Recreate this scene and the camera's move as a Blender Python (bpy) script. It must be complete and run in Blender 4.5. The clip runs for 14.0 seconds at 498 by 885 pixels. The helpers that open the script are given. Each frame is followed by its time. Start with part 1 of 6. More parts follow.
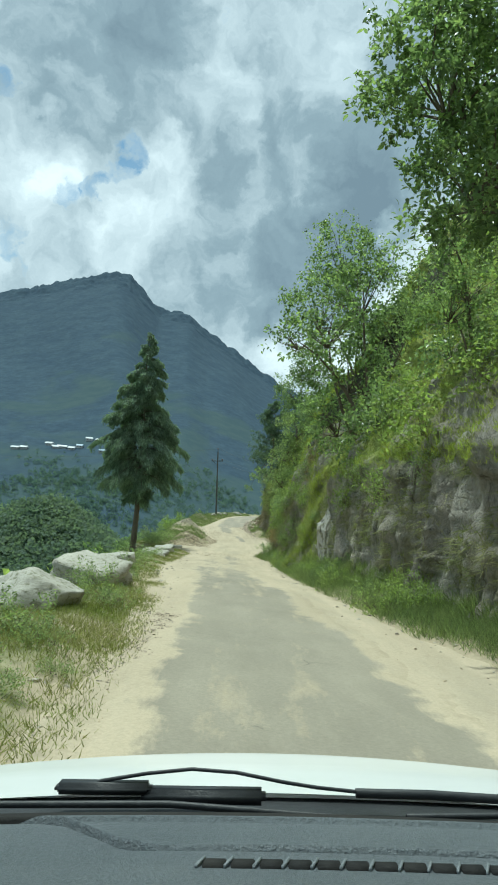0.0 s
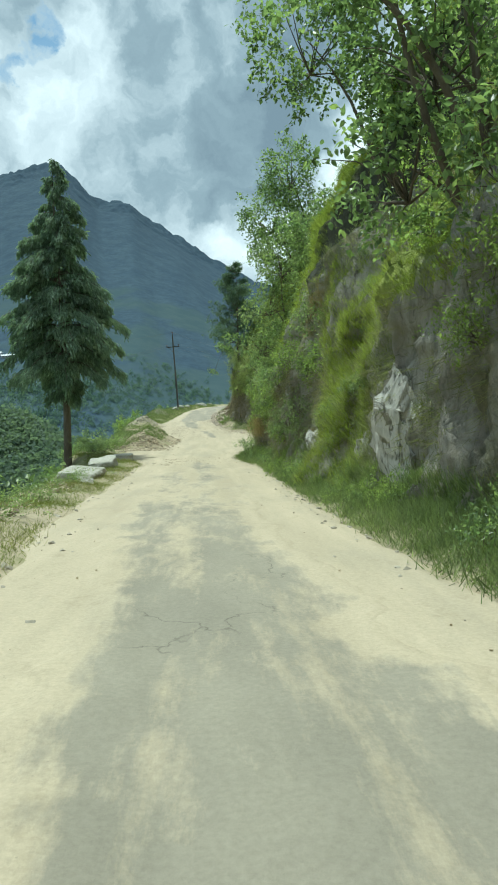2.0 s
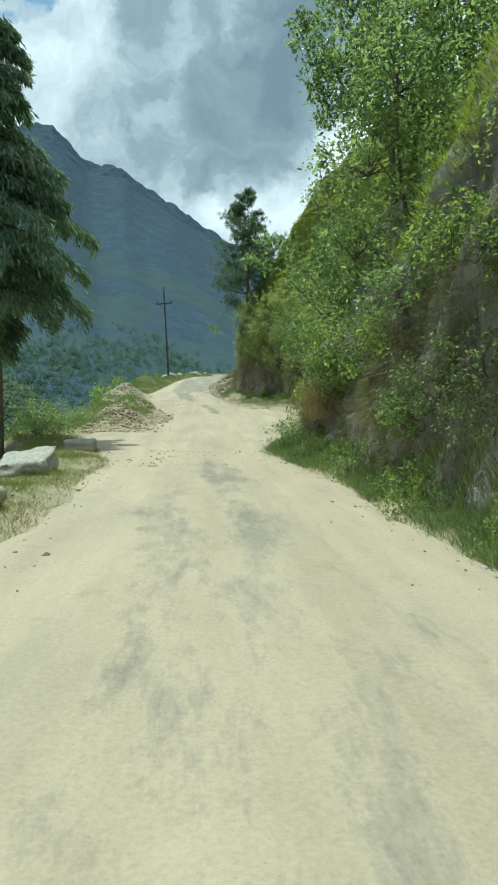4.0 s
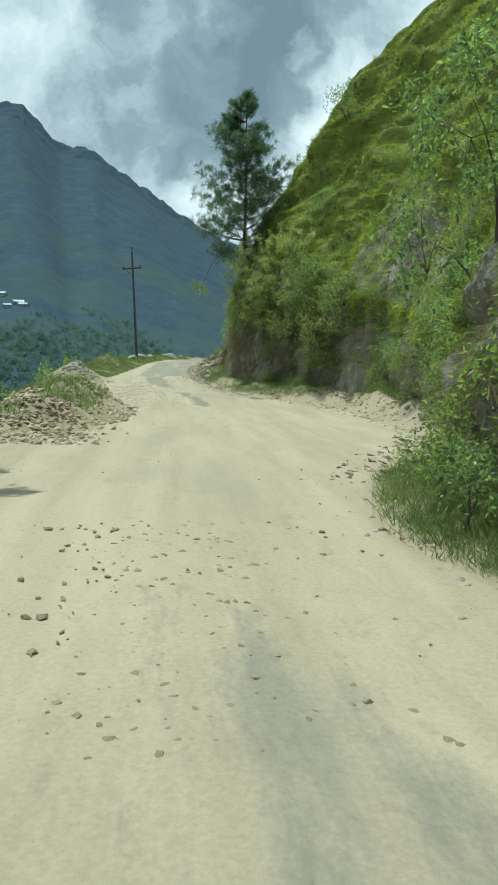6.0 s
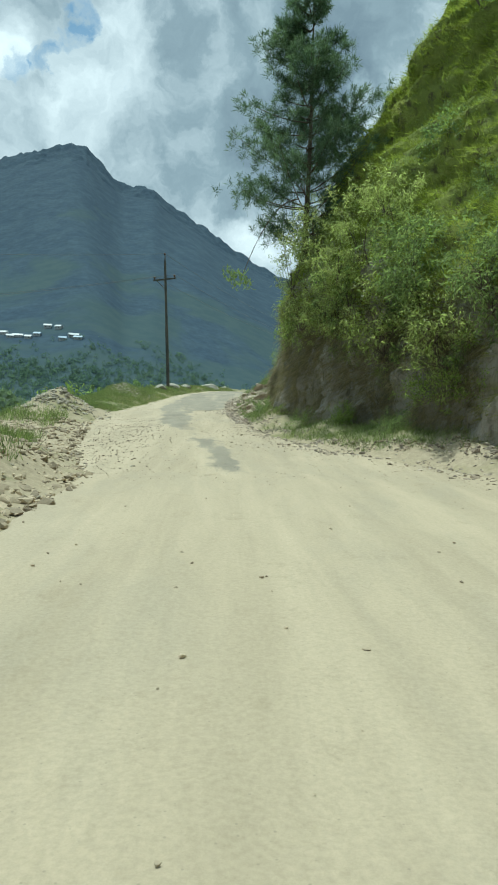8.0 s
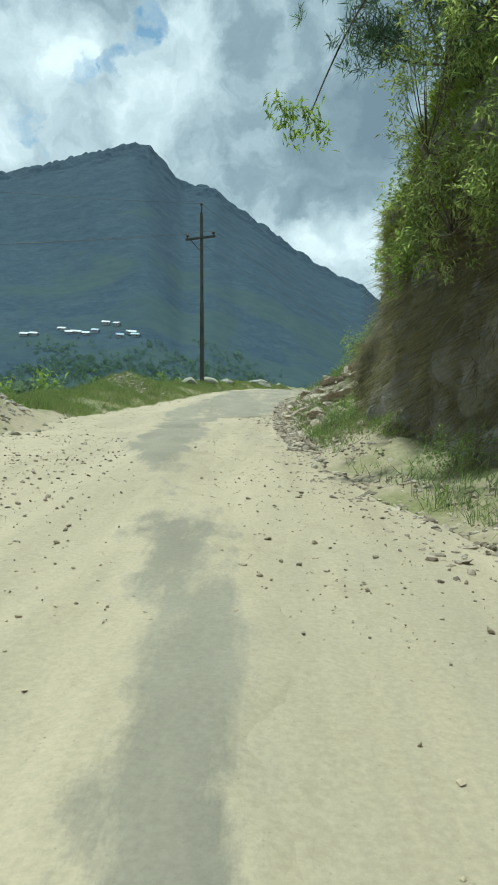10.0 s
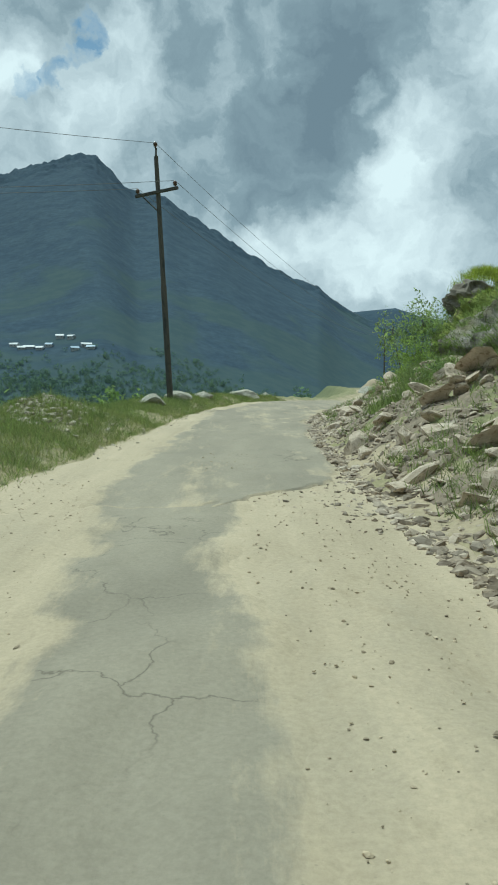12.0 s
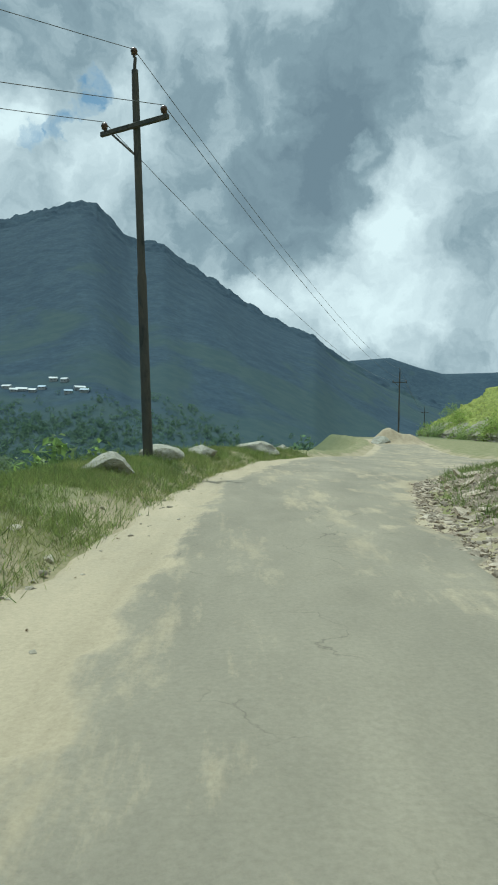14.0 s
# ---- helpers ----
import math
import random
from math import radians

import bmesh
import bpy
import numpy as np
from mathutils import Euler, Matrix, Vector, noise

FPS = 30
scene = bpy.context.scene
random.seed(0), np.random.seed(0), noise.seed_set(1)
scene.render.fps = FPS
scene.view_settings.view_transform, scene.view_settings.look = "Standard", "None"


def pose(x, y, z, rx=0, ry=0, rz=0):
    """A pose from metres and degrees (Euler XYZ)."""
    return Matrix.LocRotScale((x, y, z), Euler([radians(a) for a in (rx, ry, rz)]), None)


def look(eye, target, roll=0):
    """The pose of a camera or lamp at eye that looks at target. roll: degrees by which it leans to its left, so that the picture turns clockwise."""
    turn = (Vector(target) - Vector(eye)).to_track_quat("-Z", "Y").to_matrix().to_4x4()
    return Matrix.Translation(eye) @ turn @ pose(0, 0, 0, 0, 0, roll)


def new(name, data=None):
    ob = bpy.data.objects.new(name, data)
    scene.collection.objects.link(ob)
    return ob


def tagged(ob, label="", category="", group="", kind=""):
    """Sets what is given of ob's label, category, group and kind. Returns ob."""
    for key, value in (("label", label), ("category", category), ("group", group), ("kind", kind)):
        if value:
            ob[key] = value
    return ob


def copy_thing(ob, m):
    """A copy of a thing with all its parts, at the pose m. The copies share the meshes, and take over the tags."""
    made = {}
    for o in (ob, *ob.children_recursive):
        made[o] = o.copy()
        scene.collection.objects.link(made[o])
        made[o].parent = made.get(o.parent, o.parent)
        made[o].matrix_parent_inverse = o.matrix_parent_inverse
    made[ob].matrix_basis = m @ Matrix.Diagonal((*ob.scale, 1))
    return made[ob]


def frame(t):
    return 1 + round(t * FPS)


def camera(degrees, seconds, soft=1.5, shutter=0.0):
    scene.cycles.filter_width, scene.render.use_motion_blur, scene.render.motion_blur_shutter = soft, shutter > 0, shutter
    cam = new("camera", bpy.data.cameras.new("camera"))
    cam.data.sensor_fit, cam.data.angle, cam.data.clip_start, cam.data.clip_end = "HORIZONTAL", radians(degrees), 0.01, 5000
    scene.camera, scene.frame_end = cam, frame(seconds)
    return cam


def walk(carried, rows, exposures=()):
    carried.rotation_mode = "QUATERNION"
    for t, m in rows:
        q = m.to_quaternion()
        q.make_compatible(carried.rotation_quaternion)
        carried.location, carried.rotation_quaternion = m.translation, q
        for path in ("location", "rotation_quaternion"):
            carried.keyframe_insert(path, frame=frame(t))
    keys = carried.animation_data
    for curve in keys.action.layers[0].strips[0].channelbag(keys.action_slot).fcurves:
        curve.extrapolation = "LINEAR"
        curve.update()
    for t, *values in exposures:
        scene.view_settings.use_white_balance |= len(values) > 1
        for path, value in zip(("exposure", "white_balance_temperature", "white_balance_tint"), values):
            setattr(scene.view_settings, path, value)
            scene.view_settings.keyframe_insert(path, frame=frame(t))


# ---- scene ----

# ---- camera and its walk ----
# seconds, x, y, z, yaw (to the left), pitch (up), roll
STEPS = [
    (0.0, 0.0, 0.0, 1.552, -0.01, 3.17, 4.63), (0.5, 0.151, 3.797, 1.306, -1.07, -0.55, 2.04),
    (1.0, 0.029, 7.889, 1.059, -4.14, -2.61, 1.5), (1.5, -0.087, 11.277, 0.849, -3.11, -3.65, -0.19),
    (2.0, -0.243, 14.98, 0.664, -3.25, -5.44, -1.1), (2.5, -0.411, 18.693, 0.435, -3.91, -7.27, -0.71),
    (3.0, -0.572, 22.66, 0.133, -3.45, -7.58, -0.05), (3.2, -0.646, 24.181, 0.025, -3.21, -7.5, 0.15),
    (5.3, -1.592, 40.714, -1.465, -6.7, -7.64, 1.37), (5.5, -1.499, 42.278, -1.607, -6.76, -7.78, 1.29),
    (6.0, -1.281, 46.195, -1.814, -6.49, -8.25, 1.56), (6.5, -1.047, 49.76, -2.081, -5.03, -7.88, 1.67),
    (7.0, -0.799, 53.325, -2.299, -3.22, -7.39, 1.92), (7.2, -0.67, 54.773, -2.336, -2.38, -6.65, 1.53),
    (9.3, 0.695, 70.657, -2.971, -1.82, -5.27, 3.77), (9.5, 0.618, 72.218, -3.029, -0.57, -5.61, 3.56),
    (10.0, 0.366, 76.018, -3.14, 2.18, -5.79, 3.03), (10.5, 0.001, 79.707, -3.133, 4.1, -5.41, 2.05),
    (11.0, -0.504, 83.112, -3.149, 4.41, -4.93, 1.09), (11.5, -1.012, 86.212, -3.165, 2.64, -4.74, 0.38),
    (12.0, -1.434, 89.555, -3.121, -0.71, -5.23, 0.07), (12.5, -1.728, 92.625, -3.158, -3.79, -5.67, -0.84),
    (13.0, -1.898, 95.823, -3.206, -5.48, -4.72, -2.12), (13.5, -2.082, 98.807, -3.211, -5.37, -2.03, -2.05),
    (14.0, -2.199, 101.908, -3.13, -1.19, -1.56, 1.08),
]


def eye_pose(x, y, z, yaw, pitch, roll):
    ahead = Vector((-math.sin(radians(yaw)) * math.cos(radians(pitch)), math.cos(radians(yaw)) * math.cos(radians(pitch)), math.sin(radians(pitch))))
    return look((x, y, z), Vector((x, y, z)) + ahead * 5, roll)


cam = camera(38.0, 14.0, soft=1.9)
walk(cam, [(t, eye_pose(*row)) for t, *row in STEPS], [(0.0, 0.15, 5650, -9), (1.0, 0.26, 5650, -9), (2.5, 0.26, 5650, -9), (5.5, 0.08, 5650, -9), (6.5, 0.06, 5650, -9), (9.5, 0.12, 5650, -9), (12.0, -0.15, 5650, -9), (14.0, -0.15, 5650, -9)])

# ---- world and sun ----
SUN_WAY = Vector((-0.21, 0.28, 0.935)).normalized()   # towards the sun


def node(tree, kind, x=0, **sockets):
    n = tree.nodes.new(kind)
    for key, value in sockets.items():
        n.inputs[key.replace("_", " ")].default_value = value
    return n


def mix_rgb(tree, fac, a, b, how="MIX"):
    n = tree.nodes.new("ShaderNodeMix")
    n.data_type, n.blend_type = "RGBA", how
    for sock, value in ((n.inputs[0], fac), (n.inputs[6], a), (n.inputs[7], b)):
        if hasattr(value, "links"):
            tree.links.new(value, sock)
        elif isinstance(value, tuple):
            sock.default_value = (*value[:3], 1)
        else:
            sock.default_value = value
    return n.outputs[2]


def ramp(tree, fac, stops):
    n = tree.nodes.new("ShaderNodeValToRGB")
    tree.links.new(fac, n.inputs[0])
    el = n.color_ramp.elements
    while len(el) < len(stops):
        el.new(0.5)
    for e, (p, c) in zip(el, stops):
        e.position = p
        e.color = (c, c, c, 1) if not isinstance(c, tuple) else (*c, 1)
    return n.outputs[0]


def noise_out(tree, vector, scale, detail=6.0, rough=0.55, distort=0.0):
    n = node(tree, "ShaderNodeTexNoise", Scale=scale, Detail=detail, Roughness=rough, Distortion=distort)
    if vector is not None:
        tree.links.new(vector, n.inputs["Vector"])
    return n.outputs[0]


def math_node(tree, op, a, b=0.0, clamp=False):
    n = tree.nodes.new("ShaderNodeMath")
    n.operation, n.use_clamp = op, clamp
    for sock, value in zip(n.inputs, (a, b)):
        if hasattr(value, "links"):
            tree.links.new(value, sock)
        else:
            sock.default_value = value
    return n.outputs[0]


def sky_dir(az, el):
    a, e = radians(az), radians(el)
    return (math.sin(a) * math.cos(e), math.cos(a) * math.cos(e), math.sin(e))


def make_world():
    w = bpy.data.worlds.new("sky")
    scene.world = w
    w.use_nodes = True
    t = w.node_tree
    t.nodes.clear()
    out, bg = t.nodes.new("ShaderNodeOutputWorld"), t.nodes.new("ShaderNodeBackground")
    t.links.new(bg.outputs[0], out.inputs[0])
    sky = t.nodes.new("ShaderNodeTexSky")
    sky.sky_type, sky.sun_disc = "NISHITA", False
    sky.sun_elevation = math.asin(SUN_WAY.z)
    sky.sun_rotation = math.atan2(SUN_WAY.x, SUN_WAY.y)
    blue = mix_rgb(t, 1.0, sky.outputs[0], (0.068, 0.082, 0.080), "MULTIPLY")
    way = t.nodes.new("ShaderNodeTexCoord").outputs["Generated"]

    def vec(op, a, b):
        n = t.nodes.new("ShaderNodeVectorMath")
        n.operation = op
        for sock, value in zip(n.inputs, (a, b)):
            if hasattr(value, "links"):
                t.links.new(value, sock)
            else:
                sock.default_value = value
        return n

    def warped(source, scale, detail, amount):
        """Directions shifted by noise, so that soft bodies get billowing edges."""
        n = node(t, "ShaderNodeTexNoise", Scale=scale, Detail=detail, Roughness=0.6)
        t.links.new(way, n.inputs["Vector"])
        centred = vec("SUBTRACT", n.outputs["Color"], (0.5, 0.5, 0.5)).outputs[0]
        return vec("ADD", source, vec("MULTIPLY", centred, (amount,) * 3).outputs[0]).outputs[0]

    bent = vec("NORMALIZE", warped(warped(way, 5.0, 4.0, 0.12), 15.0, 10.0, 0.10), (0, 0, 0)).outputs[0]

    def blob(az, el, wide, strength):
        d = vec("DOT_PRODUCT", bent, sky_dir(az, el))
        m = t.nodes.new("ShaderNodeMapRange")
        m.interpolation_type = "SMOOTHSTEP"
        t.links.new(d.outputs["Value"], m.inputs[0])
        m.inputs[1].default_value, m.inputs[2].default_value = math.cos(radians(wide)), math.cos(radians(wide * 0.25))
        m.inputs[3].default_value, m.inputs[4].default_value = 0.0, strength
        return m.outputs[0]

    def total(values):
        acc = values[0]
        for value in values[1:]:
            acc = math_node(t, "ADD", acc, value)
        return acc

    big, fine = noise_out(t, bent, 3.2, 8.0, 0.55), noise_out(t, bent, 11.0, 9.0, 0.6)
    wool = math_node(t, "ADD", math_node(t, "MULTIPLY", math_node(t, "SUBTRACT", big, 0.5), 0.55), math_node(t, "MULTIPLY", math_node(t, "SUBTRACT", fine, 0.5), 1.15))
    # shaded undersides of the thick clouds, sunlit heaps, and rents of blue
    shaded = [blob(*b) for b in ((2, 23, 8.5, -0.20), (4, 16, 7, -0.26), (-2, 16, 5, -0.14), (8, 20, 5, -0.22), (12, 25, 8, -0.24), (-5, 26, 5, -0.16), (-16, 31, 9, -0.22), (-8, 33, 8, -0.16), (19, 13, 5, -0.14), (-30, 24, 10, -0.2))]
    sunlit = [blob(*b) for b in ((12.8, 16.6, 4.2, 0.28), (18.5, 23, 4, 0.2), (10, 10.5, 5, 0.26), (4.2, 10.2, 4.2, 0.20), (14, 8, 4, 0.18), (-20, 21.5, 4.5, 0.2), (-17.3, 20.4, 2.4, 0.2), (-21, 14.6, 2.6, 0.26), (-11, 18.4, 3.6, 0.18), (-9, 22.5, 4, 0.16), (-15.8, 27, 2.2, 0.2), (-4.4, 28.5, 3.4, 0.26), (-2.2, 25.8, 2.4, 0.12), (9.6, 20.2, 1.3, 0.34), (1.5, 8.6, 3.5, 0.18), (22, 28, 8, 0.2))]
    light = total([math_node(t, "ADD", wool, 0.585)] + shaded + sunlit)
    rent = total([math_node(t, "MULTIPLY", wool, 1.7)] + [blob(*b) for b in ((-12.6, 25.2, 2.0, 0.40), (-13.6, 23.2, 2.0, 0.40), (-15.0, 21.0, 1.7, 0.5), (-16.8, 19.2, 1.8, 0.5), (-9.0, 19.8, 1.3, 0.35), (-20.2, 16.4, 2.0, 0.5), (-18.8, 14.6, 1.6, 0.45), (-22.0, 25.5, 2.4, 0.5), (9.8, 30, 2.4, 0.5), (-26, 19, 3, 0.5), (9.5, 16, 8, -0.6))])
    cloud = ramp(t, light, [(0.05, (0.188, 0.23, 0.272)), (0.36, (0.285, 0.335, 0.374)), (0.60, (0.50, 0.535, 0.565)), (0.82, (0.68, 0.70, 0.72)), (1.0, (0.83, 0.845, 0.85))])
    t.links.new(mix_rgb(t, ramp(t, rent, [(0.36, 0.0), (0.66, 0.85)]), cloud, blue), bg.inputs[0])
    bg.inputs[1].default_value = 1.15


make_world()
sun = new("sun", bpy.data.lights.new("sun", "SUN"))
sun.data.energy, sun.data.angle, sun.data.color = 3.3, radians(0.6), (1.0, 0.95, 0.85)
sun.matrix_world = look(SUN_WAY * 50, (0, 0, 0))


# ---- materials ----
def surface(name, colors, scale=1.0, rough=0.9, bump=0.3, fine=30.0, island=0.0, spec=0.2, metal=0.0, leafy=0.0, stretch=None, young=0.0, wear=0.45):
    """A node material: two or three colours mixed by coarse and fine noise, with relief."""
    m = bpy.data.materials.new(name)
    m.use_nodes = True
    t = m.node_tree
    t.nodes.clear()
    out = t.nodes.new("ShaderNodeOutputMaterial")
    b = node(t, "ShaderNodeBsdfPrincipled", Roughness=rough, Metallic=metal)
    b.inputs["Specular IOR Level"].default_value = spec
    v = t.nodes.new("ShaderNodeTexCoord").outputs["Object"]
    if stretch:
        mp = t.nodes.new("ShaderNodeMapping")
        mp.inputs["Scale"].default_value = stretch
        t.links.new(v, mp.inputs[0])
        v = mp.outputs[0]
    coarse = noise_out(t, v, scale, 6.0, 0.6)
    grain = noise_out(t, v, fine, 5.0, 0.65)
    col = mix_rgb(t, ramp(t, coarse, [(0.34, 0.0), (0.64, 1.0)]), colors[0], colors[1])
    if len(colors) > 2:
        col = mix_rgb(t, ramp(t, noise_out(t, v, scale * 3.3, 5.0, 0.6, 0.4), [(0.52, 0.0), (0.66, 1.0)]), col, colors[2])
    col = mix_rgb(t, wear, col, ramp(t, grain, [(0.3, 0.45), (0.7, 1.0)]), "MULTIPLY")
    if island:
        rnd = t.nodes.new("ShaderNodeNewGeometry").outputs["Random Per Island"]
        col = mix_rgb(t, 1.0, col, ramp(t, rnd, [(0.0, 1.0 - island), (1.0, 1.0 + island * 0.4)]), "MULTIPLY")
        if young:
            col = mix_rgb(t, ramp(t, rnd, [(0.78, 0.0), (0.82, 0.6 * young), (1.0, young)]), col, (0.36, 0.42, 0.15))
    t.links.new(col, b.inputs["Base Color"])
    if bump:
        bp = node(t, "ShaderNodeBump", Strength=bump, Distance=0.03)
        t.links.new(math_node(t, "ADD", coarse, math_node(t, "MULTIPLY", grain, 0.6)), bp.inputs["Height"])
        t.links.new(bp.outputs[0], b.inputs["Normal"])
    if leafy:
        tr = t.nodes.new("ShaderNodeBsdfTranslucent")
        t.links.new(mix_rgb(t, 1.0, col, (1.3, 1.42, 0.85), "MULTIPLY"), tr.inputs[0])
        mx = t.nodes.new("ShaderNodeMixShader")
        mx.inputs[0].default_value = leafy
        t.links.new(b.outputs[0], mx.inputs[1])
        t.links.new(tr.outputs[0], mx.inputs[2])
        t.links.new(mx.outputs[0], out.inputs[0])
    else:
        t.links.new(b.outputs[0], out.inputs[0])
    return m


M = {
    "block": surface("block", [(0.42, 0.40, 0.335), (0.55, 0.525, 0.45), (0.25, 0.245, 0.16)], 2.2, 0.92, 0.9, 16),
    "soil": surface("soil", [(0.32, 0.265, 0.185), (0.42, 0.355, 0.25), (0.20, 0.185, 0.11)], 0.8, 0.95, 0.6, 12),
    "rock": surface("rock", [(0.20, 0.175, 0.14), (0.34, 0.31, 0.26), (0.11, 0.10, 0.075)], 0.9, 0.9, 0.9, 9, stretch=(1, 1, 0.45)),
    "stone": surface("stone", [(0.44, 0.395, 0.31), (0.56, 0.505, 0.41), (0.28, 0.25, 0.175)], 1.6, 0.9, 0.7, 18, island=0.25),
    "pebble": surface("pebble", [(0.46, 0.375, 0.26), (0.58, 0.485, 0.345)], 1.6, 0.9, 0.5, 18, island=0.5),
    "pale_rock": surface("pale_rock", [(0.62, 0.60, 0.54), (0.44, 0.42, 0.36), (0.15, 0.14, 0.11)], 2.4, 0.85, 1.0, 12, stretch=(1, 1, 0.5)),
    "rubble": surface("rubble", [(0.40, 0.325, 0.24), (0.59, 0.51, 0.41), (0.22, 0.17, 0.12)], 1.2, 0.9, 0.5, 14, island=0.5),
    "rubble_earth": surface("rubble_earth", [(0.24, 0.195, 0.145), (0.33, 0.275, 0.205), (0.16, 0.135, 0.09)], 1.5, 0.95, 0.9, 12),
    "grass": surface("grass", [(0.20, 0.26, 0.115), (0.30, 0.35, 0.16)], 0.7, 0.7, 0.0, 9, island=0.55, leafy=0.45, young=0.4),
    "tussock": surface("tussock", [(0.33, 0.39, 0.085), (0.48, 0.515, 0.13)], 0.5, 0.7, 0.0, 9, island=0.5, leafy=0.55, young=0.6),
    "dry_grass": surface("dry_grass", [(0.36, 0.34, 0.15), (0.25, 0.29, 0.085)], 0.7, 0.8, 0.0, 9, island=0.5, leafy=0.4),
    "pale_grass": surface("pale_grass", [(0.42, 0.40, 0.235), (0.31, 0.34, 0.155)], 0.7, 0.8, 0.0, 9, island=0.5, leafy=0.4),
    "rust_grass": surface("rust_grass", [(0.50, 0.37, 0.215), (0.38, 0.32, 0.165)], 0.9, 0.8, 0.0, 9, island=0.4, leafy=0.35),
    "leaf": surface("leaf", [(0.20, 0.28, 0.14), (0.30, 0.39, 0.19)], 0.8, 0.36, 0.0, 7, island=0.55, spec=0.5, leafy=0.6, young=0.6),
    "leaf_light": surface("leaf_light", [(0.26, 0.345, 0.11), (0.39, 0.47, 0.16)], 0.8, 0.45, 0.0, 7, island=0.5, spec=0.45, leafy=0.58, young=0.6),
    "leaf_grey": surface("leaf_grey", [(0.25, 0.32, 0.16), (0.36, 0.43, 0.22)], 0.8, 0.5, 0.0, 7, island=0.55, spec=0.4, leafy=0.62, young=0.5),
    "leaf_willow": surface("leaf_willow", [(0.40, 0.44, 0.21), (0.55, 0.57, 0.30)], 0.8, 0.33, 0.0, 7, island=0.5, spec=0.7, leafy=0.75, young=0.3),
    "root_hair": surface("root_hair", [(0.30, 0.26, 0.175), (0.39, 0.34, 0.23)], 0.9, 0.85, 0.0, 9, island=0.6, leafy=0.35),
    "needle": surface("needle", [(0.22, 0.305, 0.225), (0.33, 0.415, 0.30)], 0.9, 0.6, 0.0, 7, island=0.5, leafy=0.4),
    "pine_needle": surface("pine_needle", [(0.145, 0.215, 0.15), (0.22, 0.295, 0.195)], 0.9, 0.6, 0.0, 7, island=0.5, leafy=0.35),
    "bark": surface("bark", [(0.12, 0.095, 0.07), (0.20, 0.17, 0.13)], 4, 0.95, 0.7, 25, stretch=(1, 1, 0.25)),
    "pole_paint": surface("pole_paint", [(0.075, 0.08, 0.075), (0.12, 0.105, 0.085), (0.05, 0.055, 0.055)], 1.5, 0.7, 0.2, 20, stretch=(1, 1, 0.3)),
    "porcelain": surface("porcelain", [(0.10, 0.055, 0.04), (0.14, 0.08, 0.06)], 5, 0.3, 0.0, 20, spec=0.5),
    "wire": surface("wire", [(0.12, 0.12, 0.12), (0.16, 0.16, 0.16)], 5, 0.5, 0.0, 20, metal=0.6),
    "white_paint": surface("white_paint", [(0.80, 0.81, 0.80), (0.785, 0.795, 0.785)], 1.5, 0.22, 0.0, 30, spec=0.5, wear=0.04),
    "black_plastic": surface("black_plastic", [(0.022, 0.024, 0.026), (0.04, 0.042, 0.045)], 6, 0.5, 0.15, 60, spec=0.4),
    "dash_plastic": surface("dash_plastic", [(0.15, 0.17, 0.185), (0.18, 0.20, 0.215)], 4, 0.40, 0.7, 170, spec=0.5, wear=0.6),
    "dash_trim": surface("dash_trim", [(0.22, 0.24, 0.255), (0.26, 0.28, 0.295)], 4, 0.35, 0.4, 170, spec=0.5, wear=0.4),
    "rubber": surface("rubber", [(0.02, 0.02, 0.02), (0.035, 0.033, 0.03)], 5, 0.85, 0.3, 30),
    "steel": surface("steel", [(0.45, 0.45, 0.45), (0.55, 0.55, 0.55)], 5, 0.4, 0.0, 30, metal=0.8),
    "house_wall": surface("house_wall", [(0.34, 0.36, 0.36), (0.46, 0.47, 0.46)], 0.4, 0.9, 0.0, 3),
    "tin_roof": surface("tin_roof", [(0.55, 0.59, 0.61), (0.68, 0.71, 0.73)], 0.3, 0.5, 0.0, 3, spec=0.5),
    "blue_roof": surface("blue_roof", [(0.30, 0.42, 0.55), (0.36, 0.48, 0.6)], 0.3, 0.5, 0.0, 3, spec=0.5),
    # haze over the valley is mixed into this green as extra blue
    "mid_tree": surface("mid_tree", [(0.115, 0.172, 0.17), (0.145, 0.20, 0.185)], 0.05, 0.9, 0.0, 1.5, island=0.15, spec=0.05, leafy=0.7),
    "knoll_tree": surface("knoll_tree", [(0.18, 0.24, 0.19), (0.23, 0.285, 0.21)], 0.05, 0.9, 0.0, 1.5, island=0.2, spec=0.05, leafy=0.45),
}


